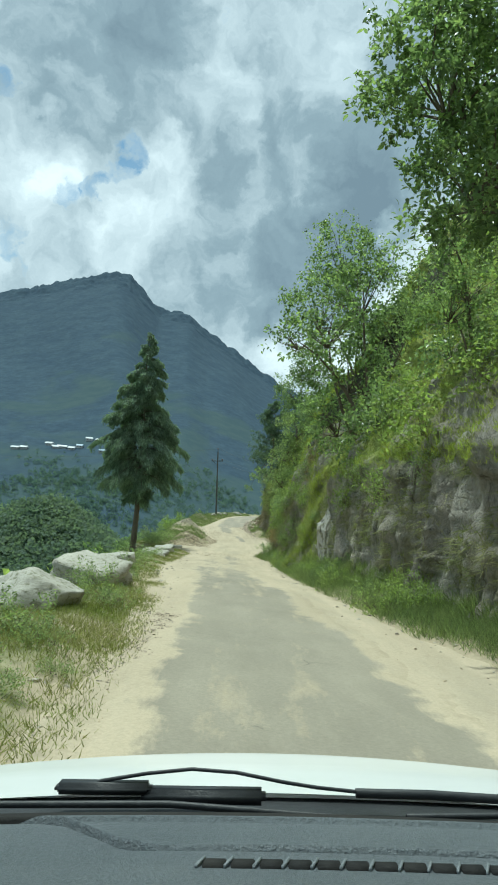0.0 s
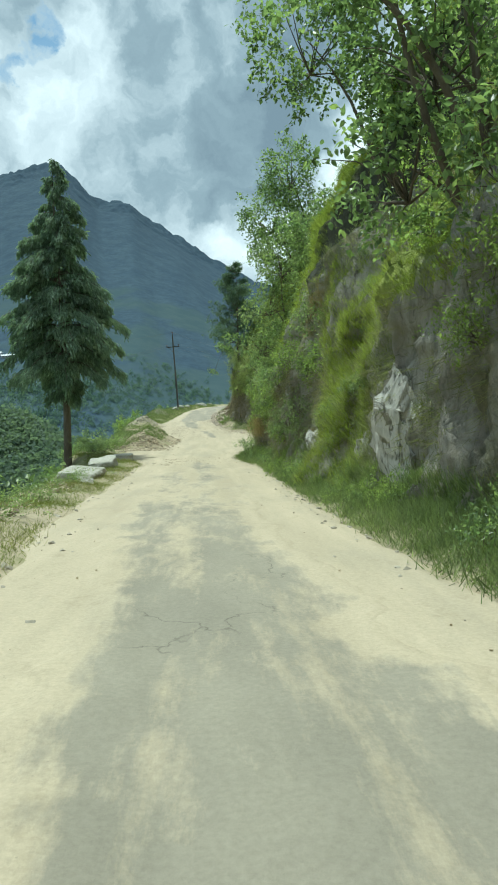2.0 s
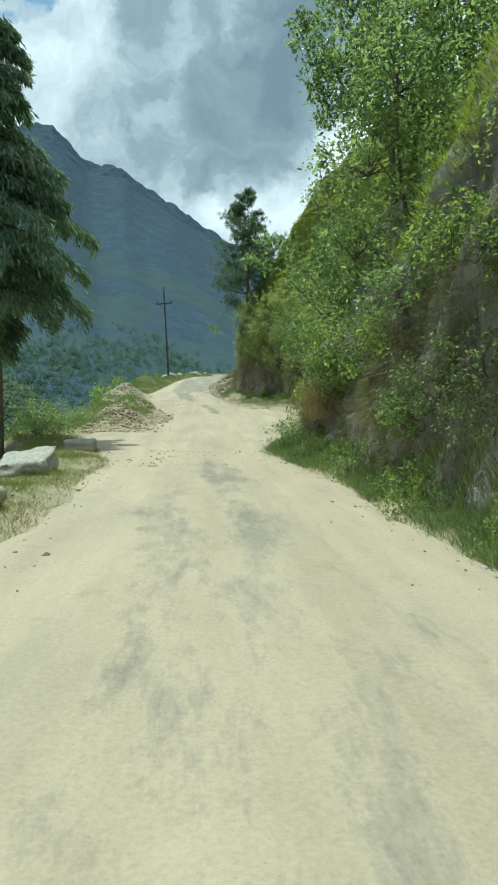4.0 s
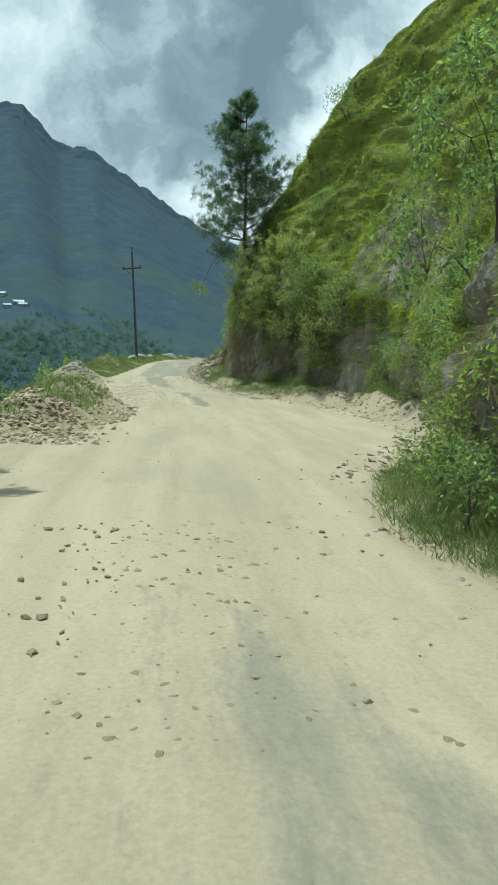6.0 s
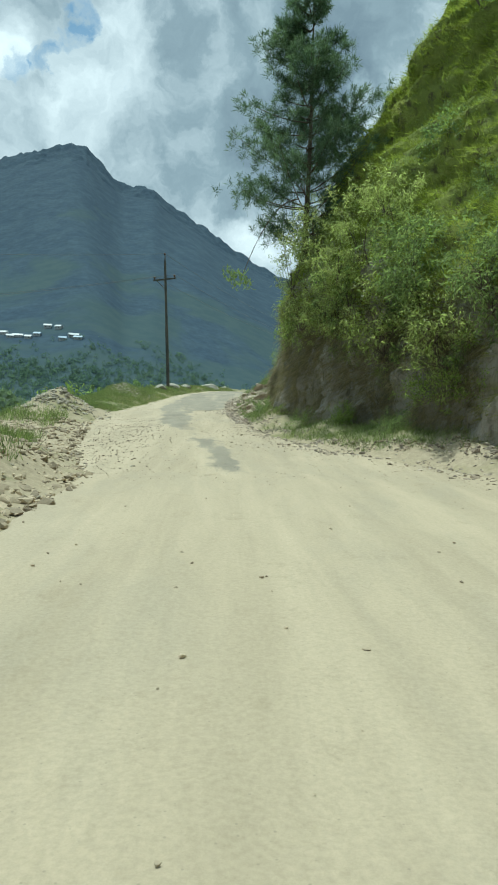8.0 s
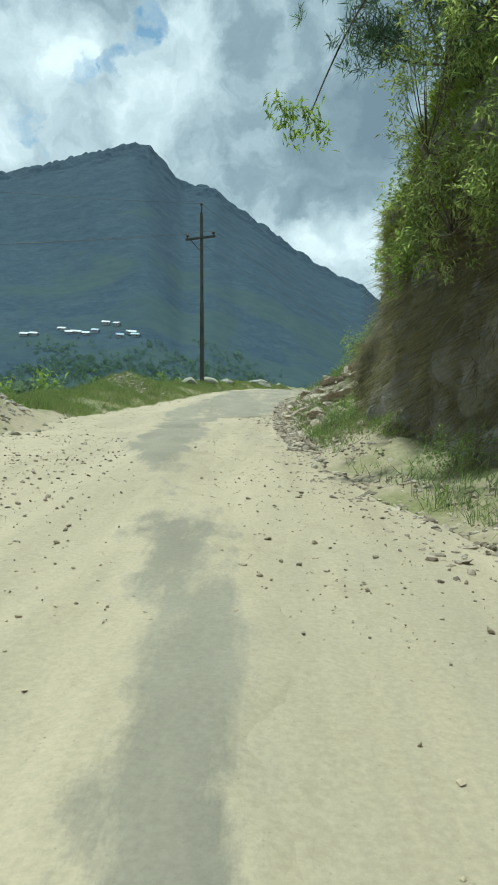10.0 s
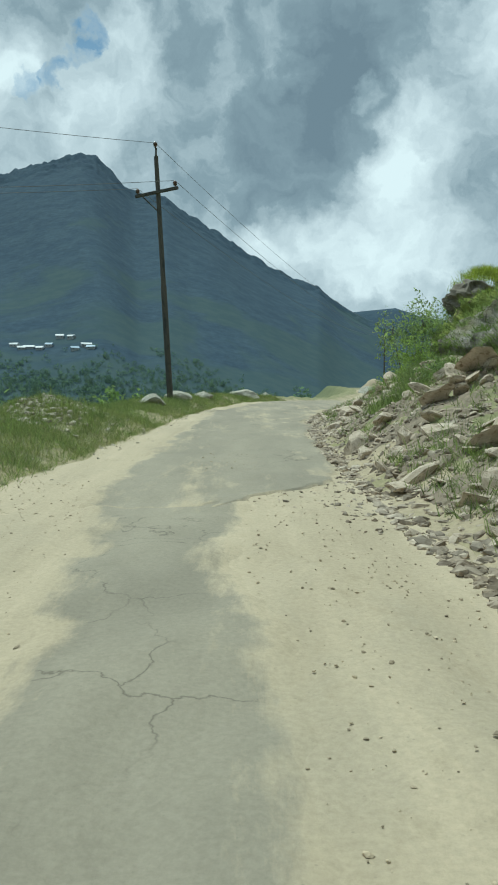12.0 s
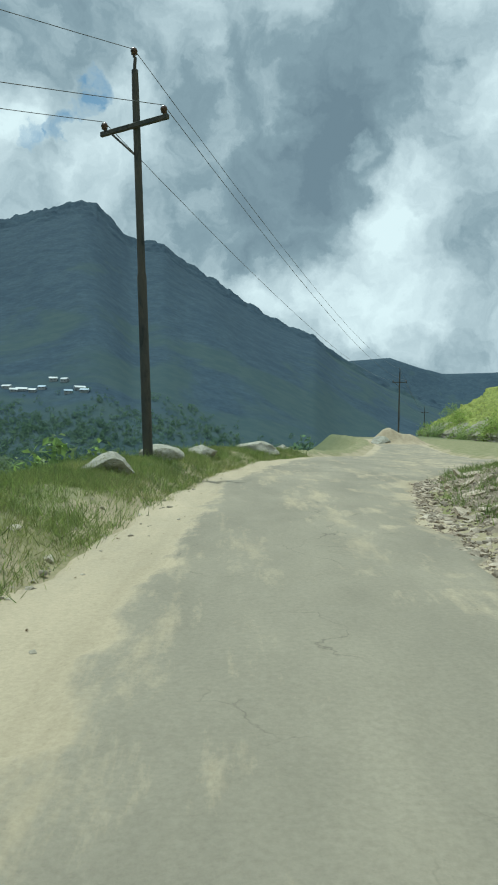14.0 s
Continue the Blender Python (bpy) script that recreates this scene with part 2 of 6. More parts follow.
def ground_material():
    """Verge soil and grass near by, terraces and woods far off."""
    m = bpy.data.materials.new("hillside")
    m.use_nodes = True
    t = m.node_tree
    b = t.nodes["Principled BSDF"]
    b.inputs["Roughness"].default_value = 0.95
    b.inputs["Specular IOR Level"].default_value = 0.1
    v = t.nodes.new("ShaderNodeTexCoord").outputs["Object"]
    near = mix_rgb(t, ramp(t, noise_out(t, v, 0.35, 8, 0.65), [(0.48, 0.0), (0.66, 1.0)]), (0.47, 0.395, 0.275), (0.25, 0.25, 0.11))
    sward = mix_rgb(t, ramp(t, noise_out(t, v, 1.3, 8, 0.7), [(0.36, 0.0), (0.64, 1.0)]), (0.20, 0.215, 0.10), (0.38, 0.35, 0.21))
    turf = t.nodes.new("ShaderNodeAttribute")
    turf.attribute_name = "turf"
    near = mix_rgb(t, ramp(t, math_node(t, "ADD", turf.outputs["Fac"], math_node(t, "MULTIPLY", math_node(t, "SUBTRACT", noise_out(t, v, 2.2, 8, 0.7), 0.5), 1.4)), [(0.35, 0.0), (0.62, 0.95)]), near, sward)
    near = mix_rgb(t, 0.5, near, ramp(t, noise_out(t, v, 9, 6, 0.7), [(0.3, 0.4), (0.7, 1.0)]), "MULTIPLY")
    # distance haze is put into these far base colours as a blue tint
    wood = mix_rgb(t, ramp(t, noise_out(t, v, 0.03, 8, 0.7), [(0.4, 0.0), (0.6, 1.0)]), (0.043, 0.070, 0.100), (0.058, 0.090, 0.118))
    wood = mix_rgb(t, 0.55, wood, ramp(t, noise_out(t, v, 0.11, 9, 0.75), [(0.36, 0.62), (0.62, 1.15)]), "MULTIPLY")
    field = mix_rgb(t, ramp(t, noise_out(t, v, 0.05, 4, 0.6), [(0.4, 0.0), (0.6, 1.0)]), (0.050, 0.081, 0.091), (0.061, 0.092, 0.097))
    low = noise_out(t, v, 0.006, 6, 0.6, 0.6)
    sep = t.nodes.new("ShaderNodeSeparateXYZ")
    t.links.new(v, sep.inputs[0])
    height = node(t, "ShaderNodeMapRange")
    for k, value in ((1, 20.0), (2, 200.0), (3, 0.12), (4, -0.12)):
        height.inputs[k].default_value = value
    t.links.new(sep.outputs[2], height.inputs[0])
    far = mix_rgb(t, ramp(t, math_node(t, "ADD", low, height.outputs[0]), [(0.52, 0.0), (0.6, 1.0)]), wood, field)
    def span(source, a, c, lo, hi):
        m = node(t, "ShaderNodeMapRange")
        for k, value in ((1, a), (2, c), (3, lo), (4, hi)):
            m.inputs[k].default_value = value
        t.links.new(source, m.inputs[0])
        return m.outputs[0]

    # bare verge beside the road, scrub on the slopes, far woods with haze in their colour
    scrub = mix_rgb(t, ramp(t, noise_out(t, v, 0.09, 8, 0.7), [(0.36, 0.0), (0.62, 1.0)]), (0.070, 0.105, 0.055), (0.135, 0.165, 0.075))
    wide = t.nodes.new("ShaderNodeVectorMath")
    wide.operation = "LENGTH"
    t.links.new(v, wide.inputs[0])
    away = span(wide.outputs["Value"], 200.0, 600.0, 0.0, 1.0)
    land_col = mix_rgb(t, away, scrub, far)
    verge = math_node(t, "MULTIPLY", span(sep.outputs[0], -17.0, -8.0, 0.0, 1.0), math_node(t, "MULTIPLY", span(sep.outputs[0], 36.0, 48.0, 1.0, 0.0), span(sep.outputs[1], 220.0, 300.0, 1.0, 0.0)))
    col = mix_rgb(t, verge, land_col, near)
    t.links.new(col, b.inputs["Base Color"])
    bp = node(t, "ShaderNodeBump", Strength=0.5, Distance=0.05)
    t.links.new(noise_out(t, v, 6, 8, 0.7), bp.inputs["Height"])
    t.links.new(bp.outputs[0], b.inputs["Normal"])
    return m


def cliff_material():
    """Broken grey-brown rock where it is steep, moss and grass where it leans back."""
    m = bpy.data.materials.new("cliff_face")
    m.use_nodes = True
    t = m.node_tree
    b = t.nodes["Principled BSDF"]
    b.inputs["Roughness"].default_value = 0.92
    b.inputs["Specular IOR Level"].default_value = 0.15
    v = t.nodes.new("ShaderNodeTexCoord").outputs["Object"]
    mp = t.nodes.new("ShaderNodeMapping")
    mp.inputs["Scale"].default_value = (1.0, 1.0, 0.22)
    t.links.new(v, mp.inputs[0])
    tall = mp.outputs[0]
    rock = mix_rgb(t, ramp(t, noise_out(t, tall, 0.9, 9, 0.65, 0.5), [(0.36, 0.0), (0.62, 1.0)]), (0.27, 0.245, 0.20), (0.48, 0.45, 0.385))
    rock = mix_rgb(t, ramp(t, noise_out(t, tall, 2.6, 7, 0.7, 0.3), [(0.56, 0.0), (0.68, 1.0)]), rock, (0.46, 0.435, 0.38))
    rock = mix_rgb(t, ramp(t, noise_out(t, tall, 4.0, 8, 0.75, 0.8), [(0.34, 0.85), (0.44, 0.0)]), rock, (0.07, 0.06, 0.045))
    rock = mix_rgb(t, ramp(t, noise_out(t, v, 0.6, 8, 0.7), [(0.48, 0.0), (0.62, 0.7)]), rock, (0.215, 0.205, 0.085))
    # dark mossy stains and upright cracks
    rock = mix_rgb(t, ramp(t, noise_out(t, tall, 0.7, 9, 0.7, 0.6), [(0.53, 0.0), (0.64, 0.75)]), rock, (0.095, 0.10, 0.06))
    # shade of the high hollow, painted dark into the rock colour
    hollow_shade = t.nodes.new("ShaderNodeAttribute")
    hollow_shade.attribute_name = "hollow_shade"
    rock = mix_rgb(t, ramp(t, math_node(t, "ADD", hollow_shade.outputs["Fac"], math_node(t, "MULTIPLY", math_node(t, "SUBTRACT", noise_out(t, tall, 1.6, 8, 0.7), 0.5), 0.9)), [(0.3, 0.0), (0.5, 0.9)]), rock, (0.055, 0.06, 0.038))
    shift = node(t, "ShaderNodeTexNoise", Scale=2.2, Detail=7.0)
    t.links.new(v, shift.inputs["Vector"])
    bent = t.nodes.new("ShaderNodeVectorMath")
    bent.operation = "ADD"
    t.links.new(tall, bent.inputs[0])
    t.links.new(shift.outputs["Color"], bent.inputs[1])
    crack = node(t, "ShaderNodeTexVoronoi", Scale=2.1)
    crack.feature = "DISTANCE_TO_EDGE"
    t.links.new(bent.outputs[0], crack.inputs["Vector"])
    split = ramp(t, crack.outputs["Distance"], [(0.0, 0.0), (0.09, 1.0)])
    rock = mix_rgb(t, 0.22, rock, ramp(t, crack.outputs["Distance"], [(0.0, 0.35), (0.05, 1.0)]), "MULTIPLY")
    green = mix_rgb(t, ramp(t, noise_out(t, v, 0.8, 8, 0.7), [(0.38, 0.0), (0.62, 1.0)]), (0.22, 0.265, 0.07), (0.35, 0.385, 0.10))
    green = mix_rgb(t, ramp(t, noise_out(t, v, 2.4, 8, 0.7), [(0.54, 0.0), (0.62, 0.8)]), green, (0.13, 0.115, 0.07))
    turf = t.nodes.new("ShaderNodeAttribute")
    turf.attribute_name = "turf"
    lean = math_node(t, "ADD", turf.outputs["Fac"], math_node(t, "MULTIPLY", math_node(t, "SUBTRACT", noise_out(t, v, 1.3, 8, 0.7), 0.5), 1.5))
    t.links.new(mix_rgb(t, ramp(t, lean, [(0.35, 0.0), (0.65, 1.0)]), rock, green), b.inputs["Base Color"])
    bp = node(t, "ShaderNodeBump", Strength=1.0, Distance=0.2)
    t.links.new(math_node(t, "ADD", math_node(t, "ADD", noise_out(t, tall, 3.0, 9, 0.7), math_node(t, "MULTIPLY", split, 0.16)), math_node(t, "MULTIPLY", noise_out(t, v, 14, 6, 0.7), 0.35)), bp.inputs["Height"])
    t.links.new(bp.outputs[0], b.inputs["Normal"])
    return m


def road_material(name, seal):
    """Packed dust with lengthwise streaks; with seal, old grey surfacing that dust has drifted over at its edges."""
    m = bpy.data.materials.new(name)
    m.use_nodes = True
    t = m.node_tree
    b = t.nodes["Principled BSDF"]
    b.inputs["Roughness"].default_value = 0.95
    b.inputs["Specular IOR Level"].default_value = 0.15
    v = t.nodes.new("ShaderNodeTexCoord").outputs["Object"]

    def scaled(x, y):
        mp = t.nodes.new("ShaderNodeMapping")
        mp.inputs["Scale"].default_value = (x, y, 1.0)
        t.links.new(v, mp.inputs[0])
        return mp.outputs[0]

    streak, grain = noise_out(t, scaled(1.6, 0.12), 1.0, 7, 0.6, 0.3), noise_out(t, v, 26, 8, 0.75)
    patch = noise_out(t, scaled(1.2, 0.3), 0.6, 8, 0.65, 0.4)
    dust = mix_rgb(t, ramp(t, streak, [(0.36, 0.0), (0.64, 1.0)]), (0.45, 0.38, 0.27), (0.545, 0.46, 0.33))
    dust = mix_rgb(t, ramp(t, patch, [(0.50, 0.0), (0.68, 0.75)]), dust, (0.42, 0.365, 0.27))
    dust = mix_rgb(t, ramp(t, noise_out(t, scaled(1.0, 0.7), 2.6, 9, 0.75), [(0.55, 0.0), (0.68, 0.45)]), dust, (0.36, 0.30, 0.205))
    col = dust
    if seal:
        wear = t.nodes.new("ShaderNodeAttribute")
        wear.attribute_name = "seal"
        grey = mix_rgb(t, ramp(t, noise_out(t, scaled(1.0, 0.3), 0.9, 8, 0.6), [(0.35, 0.0), (0.65, 1.0)]), (0.26, 0.238, 0.19), (0.345, 0.312, 0.245))
        speck = noise_out(t, scaled(1.5, 0.4), 2.0, 10, 0.75)
        cover = math_node(t, "ADD", wear.outputs["Fac"], math_node(t, "ADD", math_node(t, "MULTIPLY", math_node(t, "SUBTRACT", streak, 0.5), 1.7), math_node(t, "ADD", math_node(t, "MULTIPLY", math_node(t, "SUBTRACT", speck, 0.5), 1.9), math_node(t, "MULTIPLY", math_node(t, "SUBTRACT", patch, 0.5), 1.3))))
        col = mix_rgb(t, ramp(t, cover, [(0.28, 0.0), (0.70, 0.9)]), dust, grey)
        bent = t.nodes.new("ShaderNodeVectorMath")
        bent.operation = "ADD"
        wave = node(t, "ShaderNodeTexNoise", Scale=1.6, Detail=6.0)
        t.links.new(v, wave.inputs["Vector"])
        t.links.new(v, bent.inputs[0])
        t.links.new(wave.outputs["Color"], bent.inputs[1])
        crack = node(t, "ShaderNodeTexVoronoi", Scale=0.75)
        crack.feature = "DISTANCE_TO_EDGE"
        t.links.new(bent.outputs[0], crack.inputs["Vector"])
        torn = math_node(t, "MULTIPLY", ramp(t, crack.outputs["Distance"], [(0.0, 0.6), (0.010, 0.0)]), math_node(t, "MULTIPLY", ramp(t, cover, [(0.55, 0.0), (0.8, 1.0)]), ramp(t, noise_out(t, v, 0.33, 4, 0.6), [(0.53, 0.0), (0.6, 1.0)])))
        col = mix_rgb(t, torn, col, (0.09, 0.08, 0.065))
    col = mix_rgb(t, 0.5, col, ramp(t, grain, [(0.32, 0.62), (0.62, 1.0)]), "MULTIPLY")
    stones = node(t, "ShaderNodeTexVoronoi", Scale=14.0)
    t.links.new(v, stones.inputs["Vector"])
    col = mix_rgb(t, ramp(t, stones.outputs["Distance"], [(0.05, 0.45), (0.11, 0.0)]), col, (0.24, 0.22, 0.17))
    t.links.new(col, b.inputs["Base Color"])
    bp = node(t, "ShaderNodeBump", Strength=0.55, Distance=0.03)
    t.links.new(math_node(t, "ADD", noise_out(t, v, 5, 9, 0.7), math_node(t, "MULTIPLY", grain, 0.35)), bp.inputs["Height"])
    t.links.new(bp.outputs[0], b.inputs["Normal"])
    return m


M["hillside"], M["cliff"] = ground_material(), cliff_material()
M["dust"], M["asphalt"] = road_material("dust", False), road_material("asphalt", True)


# ---- building helpers ----
def mesh_ob(name, verts, faces, mats, smooth=False, parent=None, index=None):
    me = bpy.data.meshes.new(name)
    verts = np.asarray(verts, np.float32)
    if isinstance(faces, np.ndarray):
        n, k = faces.shape
        me.vertices.add(len(verts))
        me.vertices.foreach_set("co", verts.ravel())
        me.loops.add(n * k)
        me.loops.foreach_set("vertex_index", faces.astype(np.int32).ravel())
        me.polygons.add(n)
        me.polygons.foreach_set("loop_start", np.arange(0, n * k, k, dtype=np.int32))
    else:
        me.from_pydata(verts.tolist(), [], faces)
    for one in (mats if isinstance(mats, list) else [mats]):
        me.materials.append(M[one])
    if index is not None:
        me.polygons.foreach_set("material_index", np.asarray(index, np.int32))
    me.polygons.foreach_set("use_smooth", np.full(len(me.polygons), smooth))
    me.update()
    me.validate()
    ob = new(name, me)
    if parent is not None:
        ob.parent = parent
    return ob


def part(name, bm, material, parent, label="", smooth=False):
    me = bpy.data.meshes.new(name)
    bm.to_mesh(me)
    bm.free()
    me.materials.append(M[material])
    me.polygons.foreach_set("use_smooth", np.full(len(me.polygons), smooth))
    ob = new(name, me)
    ob.parent = parent
    return tagged(ob, label)


def thing(name, m, label, category, group="", kind=""):
    ob = new(name)
    ob.matrix_basis = m
    return tagged(ob, label, category, group, kind)


def tube(points, radii, sides=6):
    """Verts and quad faces of a tapered tube along points."""
    pts = np.asarray(points, float)
    tan = np.gradient(pts, axis=0)
    tan /= np.linalg.norm(tan, axis=1, keepdims=True) + 1e-9
    ref = np.where(np.abs(tan[:, 2:3]) > 0.9, np.array([[1.0, 0, 0]]), np.array([[0, 0, 1.0]]))
    u = np.cross(tan, ref)
    u /= np.linalg.norm(u, axis=1, keepdims=True) + 1e-9
    w = np.cross(tan, u)
    a = np.linspace(0, 2 * np.pi, sides, endpoint=False)
    ring = np.cos(a)[None, :, None] * u[:, None] + np.sin(a)[None, :, None] * w[:, None]
    verts = (pts[:, None] + ring * np.asarray(radii, float)[:, None, None]).reshape(-1, 3)
    k = np.arange(len(pts) - 1)[:, None] * sides
    i = np.arange(sides)[None]
    j = (i + 1) % sides
    faces = np.stack([k + i, k + j, k + sides + j, k + sides + i], -1).reshape(-1, 4)
    return verts, faces


def join(pieces):
    verts, faces, n = [], [], 0
    for v, f in pieces:
        verts.append(v)
        faces.append(f + n)
        n += len(v)
    return np.concatenate(verts), np.concatenate(faces)


def unit(v):
    return v / (np.linalg.norm(v, axis=-1, keepdims=True) + 1e-9)


def leaves(rng, at, size, wide=0.45, droop=0.25, along=None, spread=1.0, full=False):
    """Folded leaf blades (two triangles each) at the given places."""
    n = len(at)
    d = rng.normal(size=(n, 3)) * spread
    if along is not None:
        d += along
    d[:, 2] -= droop
    d = unit(d)
    s = unit(np.cross(d, rng.normal(size=(n, 3)) * 0.6 + np.array([0, 0, 1.0])))
    up = np.cross(s, d)
    L = size * rng.uniform(0.6, 1.35, (n, 1))
    if full:
        w, u = s * L * wide * 0.5, up * L * 0.08
        verts = np.stack([at, at + d * L * 0.28 + w * 0.85 + u, at + d * L * 0.62 + w * 0.8 + u, at + d * L * 1.05 - u, at + d * L * 0.62 - w * 0.8 + u, at + d * L * 0.28 - w * 0.85 + u], 1).reshape(-1, 3)
        k = np.arange(n)[:, None] * 6
        return verts, (k + np.array([[0, 1, 2, 3, 4, 5]])).reshape(-1, 6)
    verts = np.stack([at, at + d * L * 0.5 + s * L * wide * 0.5 + up * L * 0.08, at + d * L, at + d * L * 0.5 - s * L * wide * 0.5 + up * L * 0.08], 1).reshape(-1, 3)
    k = np.arange(n)[:, None] * 4
    return verts, (k + np.array([[0, 1, 2, 3]])).reshape(-1, 4)


def blades(rng, at, height, lean=0.35, wide=0.03, out=None):
    """Narrowing grass blades."""
    n = len(at)
    h = np.asarray(height) * rng.uniform(0.55, 1.3, n)
    d = rng.normal(size=(n, 3)) * lean
    d[:, 2] = 1
    if out is not None:
        d += out
    d = unit(d)
    side = unit(np.cross(d, rng.normal(size=(n, 3))))
    w = wide * rng.uniform(0.6, 1.4, (n, 1))
    tip = at + d * h[:, None] + side * w * 2.0 * rng.normal(size=(n, 1))
    verts = np.stack([at - side * w, at + side * w, tip + side * w * 0.15, tip - side * w * 0.15], 1).reshape(-1, 3)
    return verts, np.arange(n)[:, None] * 4 + np.array([[0, 1, 2, 3]])


# ---- the lie of the land ----
ROAD_Y = [-60, 0, 3.8, 7.9, 11.3, 15, 18.7, 22.7, 40.7, 46.2, 49.8, 54.8, 63, 70.7, 76, 83, 89.6, 95.8, 102, 116, 128, 137, 150, 165, 200, 240]
ROAD_Z = [4.0, 0, -0.25, -0.49, -0.7, -0.89, -1.12, -1.42, -3.02, -3.37, -3.63, -3.89, -4.25, -4.52, -4.69, -4.70, -4.68, -4.74, -4.7, -4.53, -4.5, -4.72, -5.3, -5.7, -5.8, -5.8]
LEFT_Y = [-60, 0, 8, 15, 20, 29, 40, 51, 56, 60, 62.5, 64.5, 68, 74, 79, 86, 90, 95, 99, 104, 108, 114, 120, 128, 134, 140, 150, 170, 190, 210, 240]
LEFT_X = [-1.2, -1.15, -1.3, -1.75, -2.1, -3.0, -3.3, -3.4, -4.7, -5.7, -5.4, -4.3, -2.8, -2.6, -3.8, -4.8, -5.1, -5.3, -4.9, -4.4, -4.0, -3.45, -2.8, -1.2, 0.6, 3.0, 6, 10.5, 15, 19, 23]
RIGHT_Y = [-60, 0, 10, 12, 15, 18, 22, 28, 40, 46, 51, 54, 57, 60, 63, 66, 71, 76, 79, 80.5, 83, 86, 90, 96, 104, 110, 115, 119, 126, 135, 150, 170, 190, 210, 240]
RIGHT_X = [3.6, 3.5, 3.3, 2.8, 2.4, 2.1, 1.8, 1.7, 1.85, 1.8, 1.2, 0.95, 1.7, 3.6, 5.1, 6.3, 6.7, 6.3, 5.2, 3.3, 2.3, 1.4, 0.85, 0.45, 0.4, 0.6, 1.2, 2.3, 6.2, 10.8, 15, 18, 22, 26, 31]
FOOT_Y = [-60, 0, 12, 20, 30, 35, 36.5, 41, 43, 50, 56, 60, 66, 72, 78, 82, 86, 90, 93, 95, 98, 104, 112, 118, 124, 135, 150, 180, 210, 240, 300]
FOOT_X = [5.6, 4.9, 4.3, 3.8, 3.3, 3.2, 3.17, 3.08, 3.0, 2.8, 3.1, 4.6, 6.7, 7.4, 6.9, 5.4, 3.7, 2.3, 2.5, 3.6, 5.0, 5.5, 5.4, 6.0, 9.0, 15.5, 27, 36, 39, 40.5, 47]
FACE_H = [3.6, 3.5, 3.5, 4.2, 4.6, 4.6, 7.2, 7.0, 4.2, 3.4, 3.2, 3.2, 3.4, 4.2, 5.2, 5.4, 5.5, 5.6, 5.2, 4.4, 3.4, 2.4, 2.6, 3.2, 2.8, 2.0, 1.4, 1.4, 1.4, 1.4, 1.4]
HILL_DEG = [60, 60, 60, 60, 60, 60, 60, 60, 60, 60, 60, 61, 63, 63, 63, 65, 66, 64, 50, 42, 42, 42, 40, 40, 40, 42, 44, 40, 36, 34, 30]
HILL_TOP = [22, 22, 22, 22, 22, 22, 22, 22, 22, 22, 22, 22, 22, 22, 22, 21, 17, 11, 8, 7, 7, 7, 8, 8, 8, 9, 11, 12, 12, 12, 12]
# skyline: azimuth and elevation in degrees seen from (0, 100)
SKY_AZ = [-180, -120, -60, -40, -28, -21.5, -19.7, -17.2, -15.3, -13.5, -12.1, -11, -9.8, -8.2, -7, -5.8, -4, -1.8, 0.5, 2.75, 5, 6.2, 7.7, 9, 12, 16, 24, 40, 90, 180]
SKY_EL = [7, 8, 11, 12, 12.5, 13.0, 13.6, 14.4, 15.2, 15.6, 16.1, 15.8, 14.75, 13.5, 13.5, 13.4, 12.05, 10.8, 9.4, 8.1, 7.05, 6.7, 5.4, 4.6, 3.0, 1.5, 1.0, 4, 10, 7]
BACK_EL = [6, 6, 6, 6, 5, 5, 5, 5, 5, 5, 5, 5, 5, 5, 4.6, 4.6, 4.6, 4.6, 4.6, 4.6, 4.6, 4.6, 4.8, 5.0, 5.3, 4.0, 4.4, 6, 8, 6]
RIDGE, BACK = 1750.0, 3300.0


def smooth(t):
    t = np.clip(t, 0, 1)
    return t * t * (3 - 2 * t)


def wob(x, y, scale, seed=0.0):
    """Cheap smooth unevenness between about -1 and 1."""
    a, b = x * scale, y * scale
    return (np.sin(a * 1.3 + 2.1 * np.sin(b * 0.7 + seed) + seed) + np.sin(b * 1.7 + 1.6 * np.sin(a * 0.9 + 2 * seed) + 1.3) + 0.6 * np.sin(a * 3.1 + b * 2.3 + seed * 3)) / 2.6


def lattice(a, c, seed):
    """Random values between 0 and 1 for whole-numbered cells."""
    n = (a.astype(np.int64) * 374761393 + c.astype(np.int64) * 668265263 + int(seed * 1013) * 974711) & 0xFFFFFFFF
    n = ((n ^ (n >> 13)) * 1274126177) & 0xFFFFFFFF
    return ((n ^ (n >> 16)) & 0xFFFF) / 65535.0


def rough(a, c, seed):
    """Smooth random relief between -1 and 1."""
    a0, c0 = np.floor(a), np.floor(c)
    u, w = smooth(a - a0), smooth(c - c0)
    top = lattice(a0, c0, seed) * (1 - u) + lattice(a0 + 1, c0, seed) * u
    low = lattice(a0, c0 + 1, seed) * (1 - u) + lattice(a0 + 1, c0 + 1, seed) * u
    return 2 * (top * (1 - w) + low * w) - 1


def road_z(y):
    return np.interp(y, ROAD_Y, ROAD_Z)


def cross(x, y):
    return 0.08 * x * (1 - smooth((np.asarray(y) - 1.5) / 4.0))


def left_x(y):
    return np.interp(y, LEFT_Y, LEFT_X)


def right_x(y):
    return np.interp(y, RIGHT_Y, RIGHT_X)


